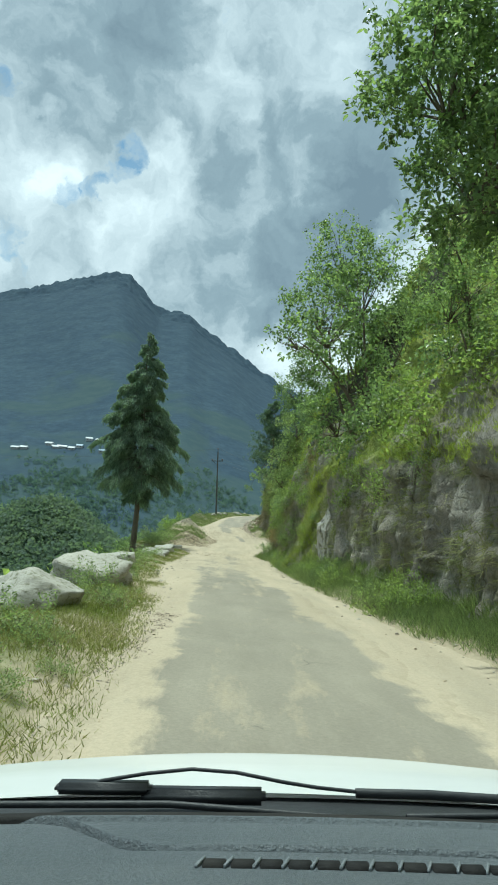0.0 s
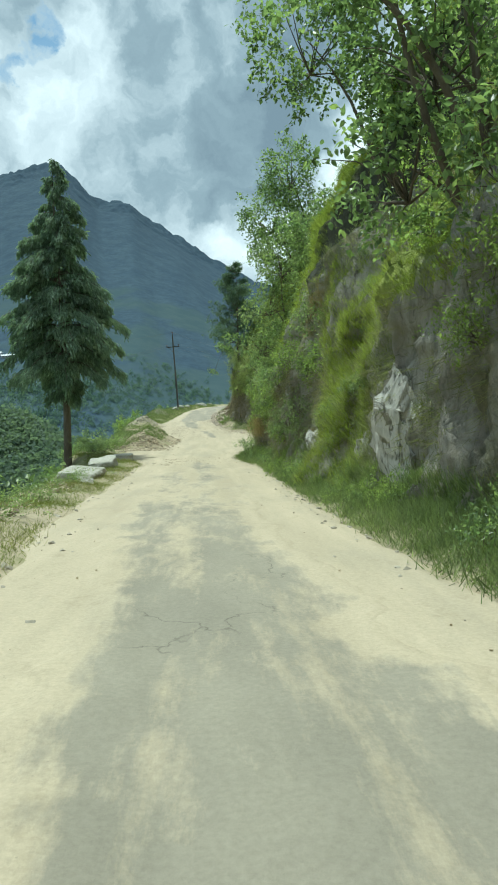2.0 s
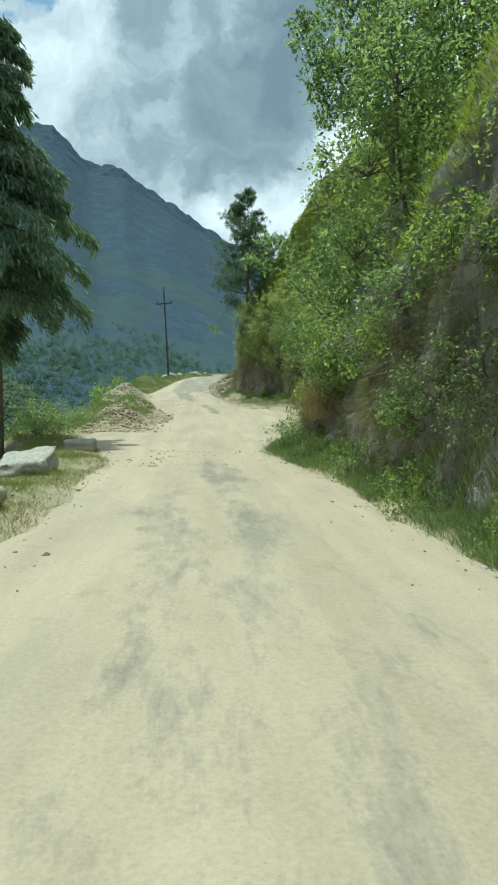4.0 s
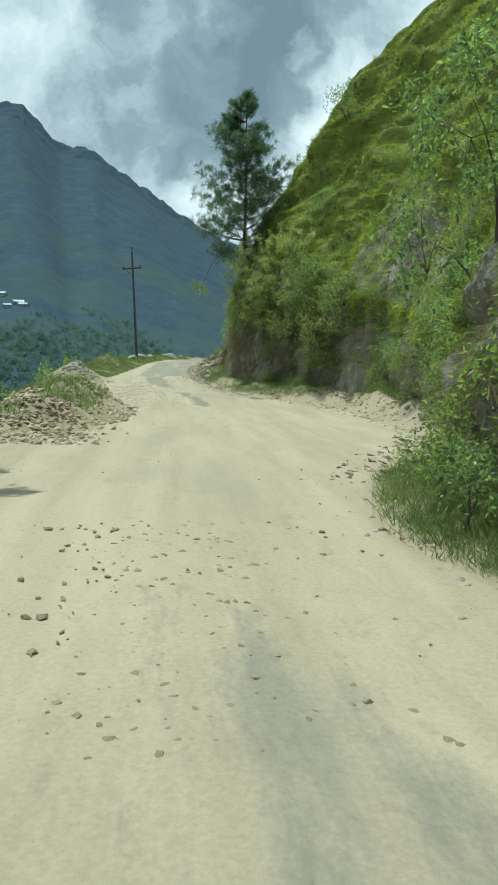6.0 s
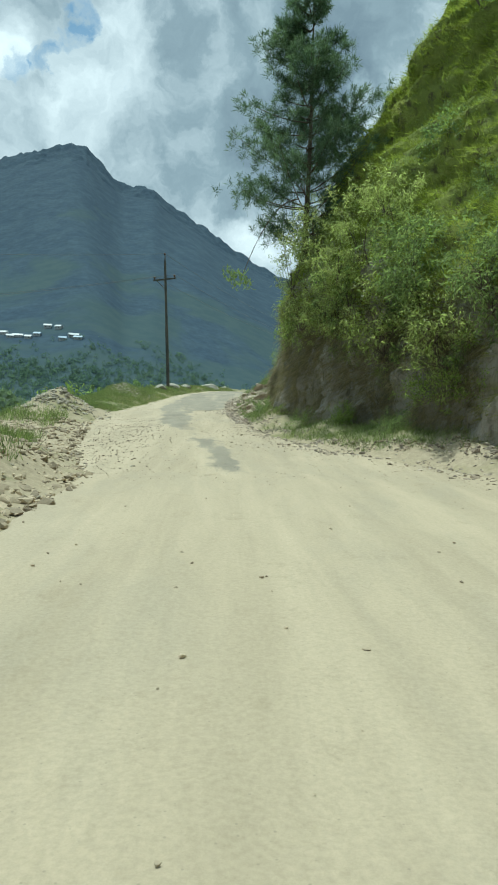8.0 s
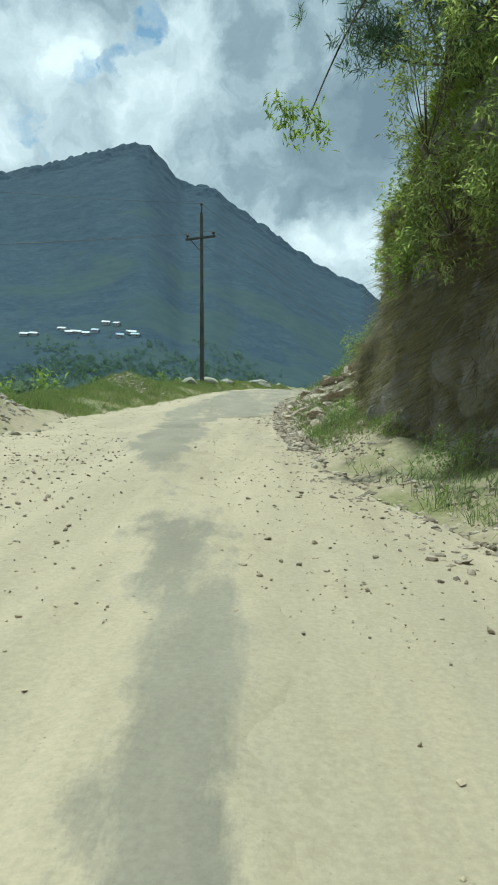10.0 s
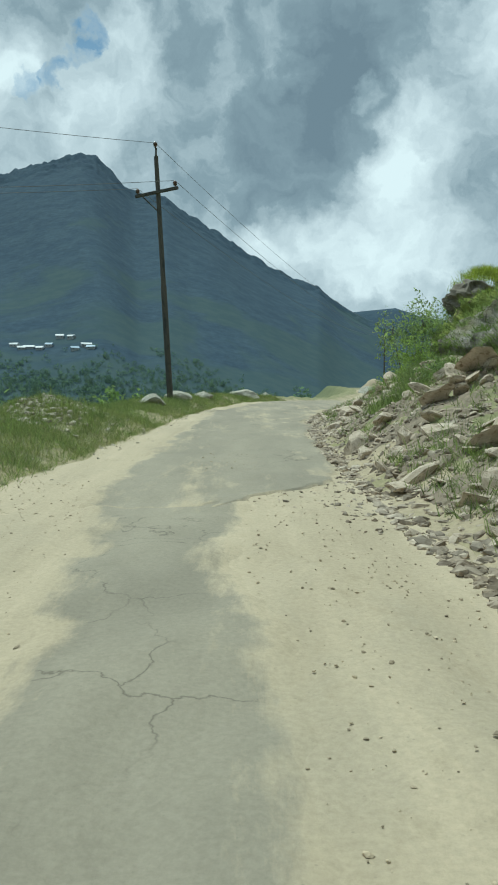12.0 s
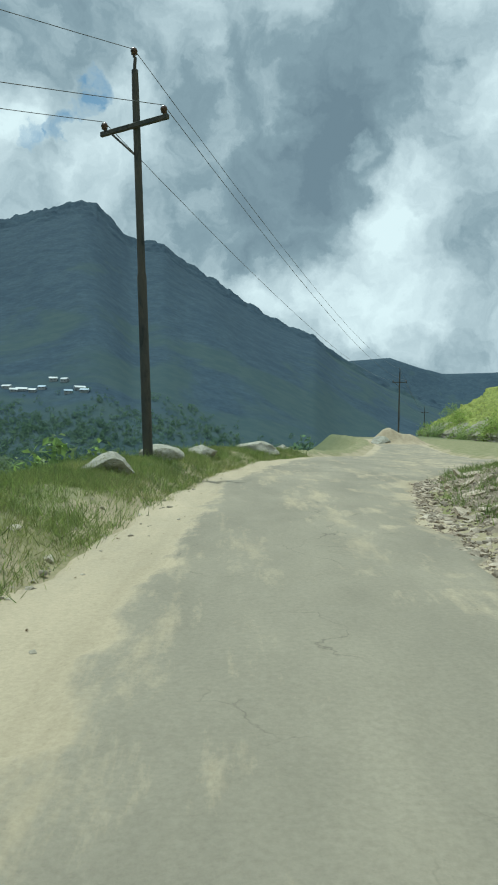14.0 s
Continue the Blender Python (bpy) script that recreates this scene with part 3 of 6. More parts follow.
def land(x, y):
    x, y = np.asarray(x, float), np.asarray(y, float)
    near = road_z(y) + cross(np.clip(x, -4, 4), y)
    edge_l, edge_r = left_x(y), right_x(y)
    verge = np.interp(y, [-60, 0, 20, 50, 58, 66, 78, 88, 100, 116, 128, 140, 240], [1.7, 1.7, 1.6, 1.5, 2.0, 3.2, 3.6, 3.0, 3.3, 2.6, 1.8, 1.5, 2.0])
    dl, dr = edge_l - x, x - edge_r
    z = near - 0.07
    # verge rises a little beside the road, then falls to the valley
    z = z + np.where(dl > 0, 0.16 * smooth(dl / 0.9) + 0.10 * wob(x, y, 1.1) * smooth(dl / 0.8) + 0.28 * smooth(dl / 2.0) * smooth((y - 92) / 16), 0)
    drop = np.maximum(dl - verge, 0)
    z = z - np.where(drop > 0, 0.85 * drop / (1 + drop / 110) * smooth(drop / 1.6), 0)
    z = z + np.where(drop > 0, 0.8 * wob(x, y, 0.23, 1.0) * smooth(drop / 8), 0)
    z = z + np.where(dr > 0, 0.14 * smooth(dr / 0.8) + 0.22 * smooth(dr / 2.5) + 0.08 * wob(x, y, 1.3, 2.0) * smooth(dr / 0.6), 0)
    # heaps of spoil by the road
    for cx, cy, rx, ry, h in ((-5.0, 67, 1.3, 3.0, 0.8), (-4.9, 73.5, 1.4, 3.5, 0.95), (-7.0, 91.8, 1.3, 2.6, 1.0), (-6.6, 108.6, 1.4, 2.4, 0.55), (1.9, 103, 1.0, 5.5, 0.55), (3.6, 105, 1.4, 6.5, 1.2), (4.6, 112, 2.0, 6.0, 0.9), (2.6, 93.5, 1.0, 2.8, 0.5), (6.9, 69, 0.9, 3.0, 0.8), (7.2, 74.5, 0.9, 3.2, 0.9), (6.3, 64, 0.8, 2.4, 0.6), (6.4, 79.5, 0.7, 2.0, 0.6), (5.2, 81.5, 0.9, 2.6, 0.4), (3.9, 85.5, 0.9, 3.0, 0.45), (2.4, 89.5, 0.7, 2.6, 0.4)):
        q = ((x - cx) / rx) ** 2 + ((y - cy) / ry) ** 2
        z = z + h * np.exp(-q * 1.2) * (1 + 0.18 * wob(x, y, 2.7, cx))
    # wooded knoll below the road
    knoll = 46 * np.exp(-((x + 92) / 42) ** 2 - ((y - 335) / 60) ** 2)
    # far valley, wooded mountain and the ridge behind it
    dx, dy = x, y - 100.0
    r = np.hypot(dx, dy) + 1e-6
    az = np.degrees(np.arctan2(dx, dy))
    sky_z = np.tan(np.radians(np.interp(az, SKY_AZ, SKY_EL))) * RIDGE - 3
    back_z = np.tan(np.radians(np.interp(az, SKY_AZ, BACK_EL))) * BACK - 3
    t = np.clip((r - 330) / (RIDGE - 330), 0, 1)
    spur = wob(az * 0.16, r * 0.0022, 1.0, 0.7)
    rise = -75 + (sky_z + 75) * (t ** 1.25) + 15 * spur * np.sin(np.pi * t) * smooth(t / 0.2) + 6 * rough(az * 0.35 + r * 0.0006, r * 0.0022, 71) * np.sin(np.pi * t)
    past = np.clip((r - RIDGE) / (BACK - RIDGE), 0, 1)
    rise = np.where(r > RIDGE, sky_z + (back_z - sky_z) * past - 160 * np.sin(np.pi * past), rise)
    far = smooth((r - 170) / 160)
    return z * (1 - far) + rise * far + knoll


def steps(inner0, inner1, step, outer0, outer1, grow):
    xs = list(np.arange(inner0, inner1 + 1e-6, step))
    d = step
    while xs[-1] < outer1:
        d *= grow
        xs.append(xs[-1] + d)
    lo, d = [inner0], step
    while lo[-1] > outer0:
        d *= grow
        lo.append(lo[-1] - d)
    return np.array(lo[:0:-1] + xs)


def sheet(xs, ys):
    gx, gy = np.meshgrid(xs, ys)
    nx, ny = len(xs), len(ys)
    i = np.arange(nx - 1)[None] + np.arange(ny - 1)[:, None] * nx
    return gx, gy, np.stack([i, i + 1, i + nx + 1, i + nx], -1).reshape(-1, 4)


def build_ground():
    xs, ys = steps(-12, 12, 0.4, -3600, 3600, 1.045), steps(-8, 150, 0.7, -3400, 3700, 1.03)
    gx, gy, f = sheet(xs, ys)
    v = np.stack([gx, gy, land(gx, gy)], -1).reshape(-1, 3)
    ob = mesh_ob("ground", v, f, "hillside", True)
    off = np.maximum(left_x(gy) - gx, gx - right_x(gy))
    inner = gx > right_x(gy)
    turf = smooth((off - 0.2 + 0.5 * rough(gx * 0.9, gy * 0.9, 61)) / 1.1) * np.interp(gy, [0, 56, 60, 92, 97], [0.95, 0.95, 0.35, 0.35, 0.8]) * np.where(inner & (gy > 60) & (gy < 92), 1.8, 1.0)
    ob.data.attributes.new("turf", "FLOAT", "POINT").data.foreach_set("value", turf.ravel().astype(np.float32))
    return tagged(ob, "grassy verge, wooded valley side and forested mountain", "ground", kind="structure")


def road_surface(x, y):
    """Height of the packed road, with its small bumps, ruts and broken stretch."""
    z = road_z(y) + cross(x, y) + 0.02 * wob(x, y, 1.4) + 0.012 * wob(x, y, 4.0, 1.0)
    z = z + 0.05 * rough(x * 2.2, y * 1.6, 31) * (smooth((y - 84) / 4) * smooth((101 - y) / 3)) + 0.012 * rough(x * 5, y * 4, 32) * np.interp(y, [0, 30, 60, 84, 101, 110], [0.4, 0.6, 0.8, 1, 1, 0.2])
    u = (x - left_x(y)) / (right_x(y) - left_x(y))
    return z - 0.02 * np.exp(-((u - 0.36) / 0.06) ** 2) - 0.02 * np.exp(-((u - 0.68) / 0.06) ** 2)


def build_road():
    ys = np.arange(-58, 236, 0.3)
    us = np.linspace(0, 1, 45)
    gu, gy, f = sheet(us, ys)
    l, r = left_x(gy) - 0.35 + 0.25 * wob(gy, gu * 0, 0.71) + 0.08 * wob(gy, gu * 0, 3.3), right_x(gy) + 0.35 + 0.2 * wob(gy, gu * 0, 0.83, 2.0) + 0.08 * wob(gy, gu * 0, 3.7, 2.0)
    gx = l + (r - l) * gu
    z = road_surface(gx, gy) - 0.13 * (1 - smooth(np.minimum(gu, 1 - gu) / 0.05))
    ob = mesh_ob("road", np.stack([gx, gy, z], -1).reshape(-1, 3), f, "dust", True)
    return tagged(ob, "dusty unsealed mountain road of pale packed earth", "road", kind="structure")


def asphalt(road, y0, y1, left, right, name, lift=0.03, taper=1.5, thin_y=(0, 1), thin=(1.0, 1.0), lip=0.5):
    """A worn slab of old surfacing with a broken outline, a few centimetres proud."""
    ys = np.arange(y0, y1, 0.11)
    us = np.linspace(0, 1, 43)
    gu, gy, f = sheet(us, ys)
    jag = lambda s: 0.11 * wob(gy, gy * 0 + s, 0.83, s) + 0.07 * wob(gy * 1.37, gy * 0, 3.1, s + 0.5) + 0.12 * rough(gy * 1.3, gy * 0 + s, 51) + 0.07 * rough(gy * 6.1, gy * 0 + s, 52)
    lx, rx = left(gy) + jag(1.0), right(gy) + jag(2.0)
    gx = lx + (rx - lx) * gu
    rim = np.minimum(gu, 1 - gu) * (rx - lx)
    inner, outer = (1 - gu) * (rx - lx), gu * (rx - lx)
    ends = np.minimum(gy - y0 + 0.35 * rough(gx * 2.7, gx * 0, 53) + 0.16 * rough(gx * 7, gy * 2, 54) + 0.5 * wob(gx, gy * 0, 2.3, y0) + 0.18 * wob(gx, gy * 0, 9.0, y0), y1 - gy + 0.5 * wob(gx, gy * 0, 2.9, y0))
    ends = np.minimum(ends, np.minimum(gy - y0, ys[-1] - gy))
    seal = np.minimum(np.minimum(smooth(inner / 0.2 + 0.3), smooth(outer / 0.55)) * (1 - 0.4 * smooth((rough(gx * 1.7 + 0.5 * rough(gx * 2, gy * 2, 56), gy * 1.1 + 0.5 * rough(gx * 2, gy * 2, 57), 55) - 0.1) / 0.35) * smooth(gu * 2 - 0.7)) if lip < 0.1 else smooth((rim - 0.2) / 0.6), smooth(ends / taper)) * np.interp(gy, thin_y, thin)
    height = smooth(np.minimum(np.minimum(inner, np.maximum(ends, 0)) / lip, outer / max(lip, 0.35)))
    z = road_surface(gx, gy) + (0.016 + lift * np.interp(gy, thin_y, thin) ** 3) * height - 0.03 * (1 - height)
    ob = mesh_ob(name, np.stack([gx, gy, z], -1).reshape(-1, 3), f, "asphalt", True, road)
    ob.data.attributes.new("seal", "FLOAT", "POINT").data.foreach_set("value", seal.ravel().astype(np.float32))
    return tagged(ob, "worn grey asphalt with dusty broken edges")


def cliff_section(y):
    """Foot x, foot z, face height, hill angle and hill height at y."""
    return (np.interp(y, FOOT_Y, FOOT_X), road_z(y) - 0.25, np.interp(y, FOOT_Y, FACE_H), np.radians(np.interp(y, FOOT_Y, HILL_DEG)), np.interp(y, FOOT_Y, HILL_TOP))


def cliff_point(y, v):
    """A point of the smooth cliff: v from 0 at the foot to 1 at the face's top, to 2 at the hill's top, to 3 far behind."""
    fx, fz, fh, deg, top = cliff_section(y)
    a, b, c = np.clip(v, 0, 1), np.clip(v - 1, 0, 1), np.clip(v - 2, 0, 1)
    rise = np.maximum(top - fh, 1.0)
    x = fx + 0.06 * fh * a + 0.05 * fh * np.sin(a * np.pi) + rise / np.tan(deg) * b + 40 * c
    z = fz + fh * a + rise * b + 9 * c
    return x, z


def bare(y, v):
    """1 on the rock face, 0 on the grassy hill above it."""
    return 1 - smooth((v - 0.95 - 0.6 * np.exp(-((y - 38.8) / 1.4) ** 2) - 0.25 * rough(y * 0.5, v * 2, 3)) / 0.35)


def cliff_bulge(y, v):
    y, v = np.asarray(y, float), np.asarray(v, float)
    rocky = bare(y, v)
    s = 4.6 * np.minimum(v, 1) + 17 * np.maximum(v - 1, 0)
    big = (0.45 * wob(y, v * 3.0, 0.55, 4.0) + 0.28 * wob(y, v * 5.0, 1.4, 5.0)) * (0.45 + 0.55 * smooth((y - 24) / 10))
    # upright broken blocks, large and small, with cracks between them
    a, c = y + 0.4 * rough(y * 0.9, s * 0.9, 1) + 0.1 * rough(y * 4, s * 4, 5), s + 0.5 * rough(y * 0.8, s * 0.7, 2)
    col = np.floor(a * 0.8)
    crag = 0.26 * lattice(col, np.floor(c * 0.20 + 3 * lattice(col, col * 0, 7)), 8)
    col = np.floor(a * 2.3)
    crag = crag + 0.20 * lattice(col, np.floor(c * 0.42 + 3 * lattice(col, col * 0, 9)), 11)
    crag = crag + 0.22 * np.abs(rough(a * 2.2, c * 0.5, 12)) + 0.15 * rough(a * 3.6, c * 1.5, 13) + 0.11 * np.abs(rough(y * 4.2, s * 2.4, 14))
    crag = crag + 0.16 * np.abs(rough(a * 4.6, c * 0.4, 15))
    tuft = 0.2 * rough(y * 0.28, s * 0.3, 26) + 0.4 * rough(y * 0.6, s * 0.7, 20) + 0.55 * np.abs(rough(y * 0.8 + 0.8 * rough(y * 0.7, s * 0.7, 27), s * 1.1 + 0.9 * rough(y, s, 25), 21)) + 0.22 * rough(y * 2.1, s * 2.7, 22) + 0.08 * rough(y * 6, s * 6, 23)
    # a rib with a hollow before it high up, and a sloping bank of grass lower down
    big = big + (0.75 * np.exp(-((y - 41.6) / 1.7) ** 2) - 1.5 * np.exp(-((y - 37.0) / 2.3) ** 2)) * smooth((v - 0.95) / 0.2) * (1 - smooth((v - 1.55) / 0.4))
    big = big + 0.9 * (0.55 - v) * np.exp(-((y - 32.8) / 2.2) ** 4) * (1 - smooth((v - 1.1) / 0.4))
    return big + (crag - 0.2) * rocky + tuft * (1 - rocky)


def cliff_surface(y, v):
    x, z = cliff_point(y, v)
    b = cliff_bulge(y, v) * smooth(v / 0.12 + 0.2)
    deg = cliff_section(y)[3]
    k = smooth((v - 0.9) / 0.3)
    nx, nz = -(1 - k) - k * np.sin(deg), k * np.cos(deg)
    return x + nx * b, z + nz * b


def build_cliff():
    ys = np.concatenate([np.arange(-56, -8, 1.5), np.arange(-4, 124, 0.15), np.arange(128, 290, 1.2)])
    vs = np.concatenate([np.linspace(-0.08, 1.0, 62), np.linspace(1.015, 2, 96), np.linspace(2.08, 3, 8)])
    gv, gy, f = sheet(vs, ys)
    x, z = cliff_surface(gy, gv)
    z = np.where(gv < 0, z - 0.5, z)
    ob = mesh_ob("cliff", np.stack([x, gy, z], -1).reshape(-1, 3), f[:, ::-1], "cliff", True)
    ob.data.attributes.new("turf", "FLOAT", "POINT").data.foreach_set("value", (1 - bare(gy, gv)).ravel().astype(np.float32))
    # mask for the shade painted on the wall of the high hollow
    ob.data.attributes.new("hollow_shade", "FLOAT", "POINT").data.foreach_set("value", (np.exp(-((gy - 38.8) / 2.0) ** 4) * smooth((gv - 0.93) / 0.12)).ravel().astype(np.float32))
    return tagged(ob, "steep grey-brown rock cutting with grassy hillside above", "cliff", kind="structure")


ground = build_ground()
road = build_road()
line = lambda ys, xs: (lambda y: np.interp(y, ys, xs))
asphalt(road, -30, 56, line([-30, 4, 12, 20, 28, 36, 46, 56], [-1.25, -1.15, -1.2, -1.6, -2.2, -2.3, -2.3, -2.0]), line([-30, 4, 12.5, 18.4, 25, 36, 46, 56], [2.6, 2.55, 2.1, 1.5, 0.95, 0.8, 0.7, 0.3]), "asphalt_layer", 0.02, 4.0, (0, 13, 19, 26, 34, 46, 56), (1.0, 0.95, 0.74, 0.54, 0.42, 0.34, 0.13), 0.3)
asphalt(road, 75, 85, line([75, 80, 85], [-0.6, -0.95, -1.6]), line([75, 80, 85], [1.1, 0.75, 0.1]), "asphalt_layer", 0.01, 2.2, (0, 1), (0.72, 0.72))
asphalt(road, 82.5, 101, line([82.5, 89.4, 94, 96, 101], [-1.1, -2.85, -3.1, -3.5, -3.8]), line([82.5, 89.4, 94, 101], [0.1, -0.75, -1.0, -1.2]), "asphalt_layer", 0.012, 2.5, (82, 87, 93, 98), (0.5, 0.85, 0.95, 1.0))
asphalt(road, 98.3, 232, line([98.3, 106, 118, 124, 134, 150, 190, 232], [-3.7, -3.4, -2.7, -1.6, 1.2, 6.4, 15.5, 22]), line([98.3, 99.3, 100.4, 104, 112, 119, 126, 135, 150, 190, 232], [-1.8, -1.0, 0.1, 0.25, 0.6, 2.0, 5.8, 10.2, 14.4, 21.5, 29]), "asphalt_layer", 0.035, 0.2, (98, 101, 104, 112, 130), (0.82, 0.78, 0.76, 0.76, 0.72), 0.05)
cliff = build_cliff()


# ---- trees and shrubs ----
def woody(rng, base, tips, r0, sides=6):
    """Curved tapering limbs from the base to each tip."""
    out = []
    base = np.asarray(base, float)
    for tip in tips:
        tip = np.asarray(tip, float)
        s = np.linspace(0, 1, 7 if sides > 4 else 4)[:, None]
        mid = (base + tip) / 2 + rng.normal(size=3) * 0.12 * np.linalg.norm(tip - base) + np.array([0, 0, 0.12 * np.linalg.norm(tip - base)])
        pts = base * (1 - s) ** 2 + 2 * mid * s * (1 - s) + tip * s ** 2
        out.append(tube(pts, r0 * (1 - 0.85 * s[:, 0]), sides))
    return out


def broadleaf(name, base, blobs, leaf, material, seed, label, category="tree", r0=0.11, clump=0.27, per=42, dense=1.0, wide=0.5, full=False):
    """Trunk and limbs, twigs, and a crown of leaf clumps with gaps. blobs: centre and radii relative to the base."""
    rng = np.random.default_rng(seed)
    ob = thing(name, Matrix.Translation(base), label, category)
    wood, at, along = [], [], []
    for cx, cy, cz, rx, ry, rz in blobs:
        c, r = np.array([cx, cy, cz]), np.array([rx, ry, rz])
        wood += woody(rng, (0, 0, -0.4), [c], r0)
        n = max(5, int(dense * 9 * (rx * ry * rz) ** (2 / 3) / (clump ** 2) * 0.30))
        d = unit(rng.normal(size=(n, 3))) * rng.uniform(0.35, 1.12, (n, 1)) ** 0.6
        centres = c + d * r
        for q in centres[:: max(1, n // (14 if r0 > 0.04 else 5))]:
            wood += woody(rng, c - r * np.array([0, 0, 0.5]), [q], r0 * 0.3, 3)
        # leaves sit along short twigs that grow outwards and nod
        k = rng.integers(int(per * 0.5), int(per * 1.4), n)
        twig = unit(d * 0.8 + rng.normal(size=(n, 3)) * 0.55 + np.array([0, 0, 0.15]))
        reach = clump * rng.uniform(1.2, 3.6, (n, 1))
        s = rng.uniform(0, 1, (k.sum(), 1))
        way = np.repeat(twig, k, 0)
        at.append(np.repeat(centres, k, 0) + way * (s - 0.3) * np.repeat(reach, k, 0) - np.array([0, 0, 0.25]) * clump * s ** 2 + rng.normal(size=(k.sum(), 3)) * clump * (0.62 - 0.3 * s))
        along.append(way * 0.7)
    v, f = join(wood)
    trunk = mesh_ob("trunk", v, f, "bark", True, ob)
    at, along = np.concatenate(at), np.concatenate(along)
    v, f = leaves(rng, at, leaf, wide, 0.3, along, 1.0, full)
    mesh_ob("crown", v, f, material, False, ob)
    return ob


def cedar(base, height, reach, seed):
    rng = np.random.default_rng(seed)
    ob = thing("cedar_tree", Matrix.Translation(base), "tall dark green cedar with drooping tiers and bare lower trunk", "tree")
    s = np.linspace(0, 1, 14)
    stem = np.stack([0.12 * np.sin(s * 5), 0.1 * np.sin(s * 4 + 1), s * height], 1)
    v, f = tube(stem, 0.26 * (1 - 0.93 * s), 9)
    mesh_ob("trunk", v, f, "bark", True, ob)
    wood, at, along = [], [], []
    level = 0.37 * height
    rows = [(h * height, rng.uniform(0.25, 0.42)) for h in (0.275, 0.29, 0.305, 0.32) for _ in range(3)]
    while level < height:
        u = (level / height - 0.37) / 0.63
        tier = rng.uniform(0.78, 1.12)
        for _ in range(rng.integers(5, 8) if u < 0.7 else 4):
            rows.append((level + rng.uniform(-0.16, 0.16), tier * rng.uniform(0.72, 1.15)))
        level += 0.50 - 0.16 * u
    for z, k in rows:
        u = np.clip((z / height - 0.37) / 0.63, 0, 1)
        long = reach * k * min(1.0, 1.2 * (1 - u) ** 0.85 if u < 0.75 else 1.48 * (1 - u)) * (0.82 + 1.8 * min(u, 0.1)) + 0.22
        a = rng.uniform(0, 2 * np.pi)
        t = np.linspace(0, 1, 6)
        out = long * t
        rise = long * (0.30 * t - 0.62 * t ** 2) * (1 - 0.5 * u)
        pts = np.stack([np.cos(a) * out, np.sin(a) * out, z + rise], 1)
        wood.append(tube(pts, 0.05 * (1 - 0.85 * t) * (1 - 0.6 * u), 4))
        n = int(24 + 190 * long)
        w = rng.uniform(0.12, 1.0, n) ** 0.7
        p = np.stack([np.interp(w, t, pts[:, i]) for i in range(3)], 1)
        side = np.array([-np.sin(a), np.cos(a), 0])
        p += side * (rng.normal(size=(n, 1)) * 0.20 * long * (1.15 - w[:, None])) - np.array([0, 0, 1]) * np.abs(rng.normal(size=(n, 1))) * 0.30 * (1 - 0.6 * u) + rng.normal(size=(n, 3)) * 0.05
        at.append(p)
        along.append(np.tile(np.array([np.cos(a) * 0.7, np.sin(a) * 0.7, -0.55]), (n, 1)))
    v, f = join(wood)
    mesh_ob("branchwork", v, f, "bark", True, ob)
    v, f = leaves(rng, np.concatenate(at), 0.30, 0.24, 0.75, np.concatenate(along), 0.5)
    mesh_ob("crown", v, f, "needle", False, ob)
    return ob


def pine(base, height, reach, seed, bare=0.12):
    rng = np.random.default_rng(seed)
    ob = thing("pine_tree", Matrix.Translation(base), "young open-crowned pine with long needles on the cliff top", "tree")
    s = np.linspace(0, 1, 12)
    stem = np.stack([0.15 * np.sin(s * 3), 0.1 * np.sin(s * 4), s * height], 1)
    v, f = tube(stem, 0.15 * (1 - 0.9 * s), 8)
    mesh_ob("trunk", v, f, "bark", True, ob)
    wood, at, along = [], [], []
    z = height * bare
    while z < height * 0.97:
        u = (z / height - bare + 0.12) / (1.12 - bare)
        for _ in range(rng.integers(4, 7)):
            long = reach * (1 - u) ** 0.75 * rng.uniform(0.55, 1.1) * (0.75 + 0.5 * min(1, u / 0.3)) + 0.15
            a = rng.uniform(0, 2 * np.pi)
            t = np.linspace(0, 1, 6)
            tilt = rng.uniform(0.05, 0.5)
            pts = np.stack([np.cos(a) * long * t, np.sin(a) * long * t, z + long * (tilt * t + 0.25 * t ** 2 - 0.12)], 1)
            wood.append(tube(pts, 0.03 * (1 - 0.8 * t), 4))
            for _ in range(int(5 + 8 * long)):
                w = rng.uniform(0.35, 1.0)
                q = np.array([np.interp(w, t, pts[:, i]) for i in range(3)]) + rng.normal(size=3) * 0.13 * long * np.array([1, 1, 0.5])
                n = 46
                at.append(np.repeat(q[None], n, 0) + rng.normal(size=(n, 3)) * 0.05)
                along.append(np.tile(np.array([np.cos(a) * 0.5, np.sin(a) * 0.5, 0.45]), (n, 1)))
        z += 0.52
    v, f = join(wood)
    mesh_ob("branchwork", v, f, "bark", True, ob)
    v, f = leaves(rng, np.concatenate(at), 0.25, 0.075, 0.0, np.concatenate(along), 0.8)
    mesh_ob("crown", v, f, "pine_needle", False, ob)
    return ob


def place_copy(ob, m):
    """A copy at exactly the pose m, whatever the scale of the first."""
    made = copy_thing(ob, m)
    made.matrix_basis = m
    return made


def on_cliff(y, v):
    x, z = cliff_surface(np.asarray(y, float), np.asarray(v, float))
    return float(x), float(y), float(z)


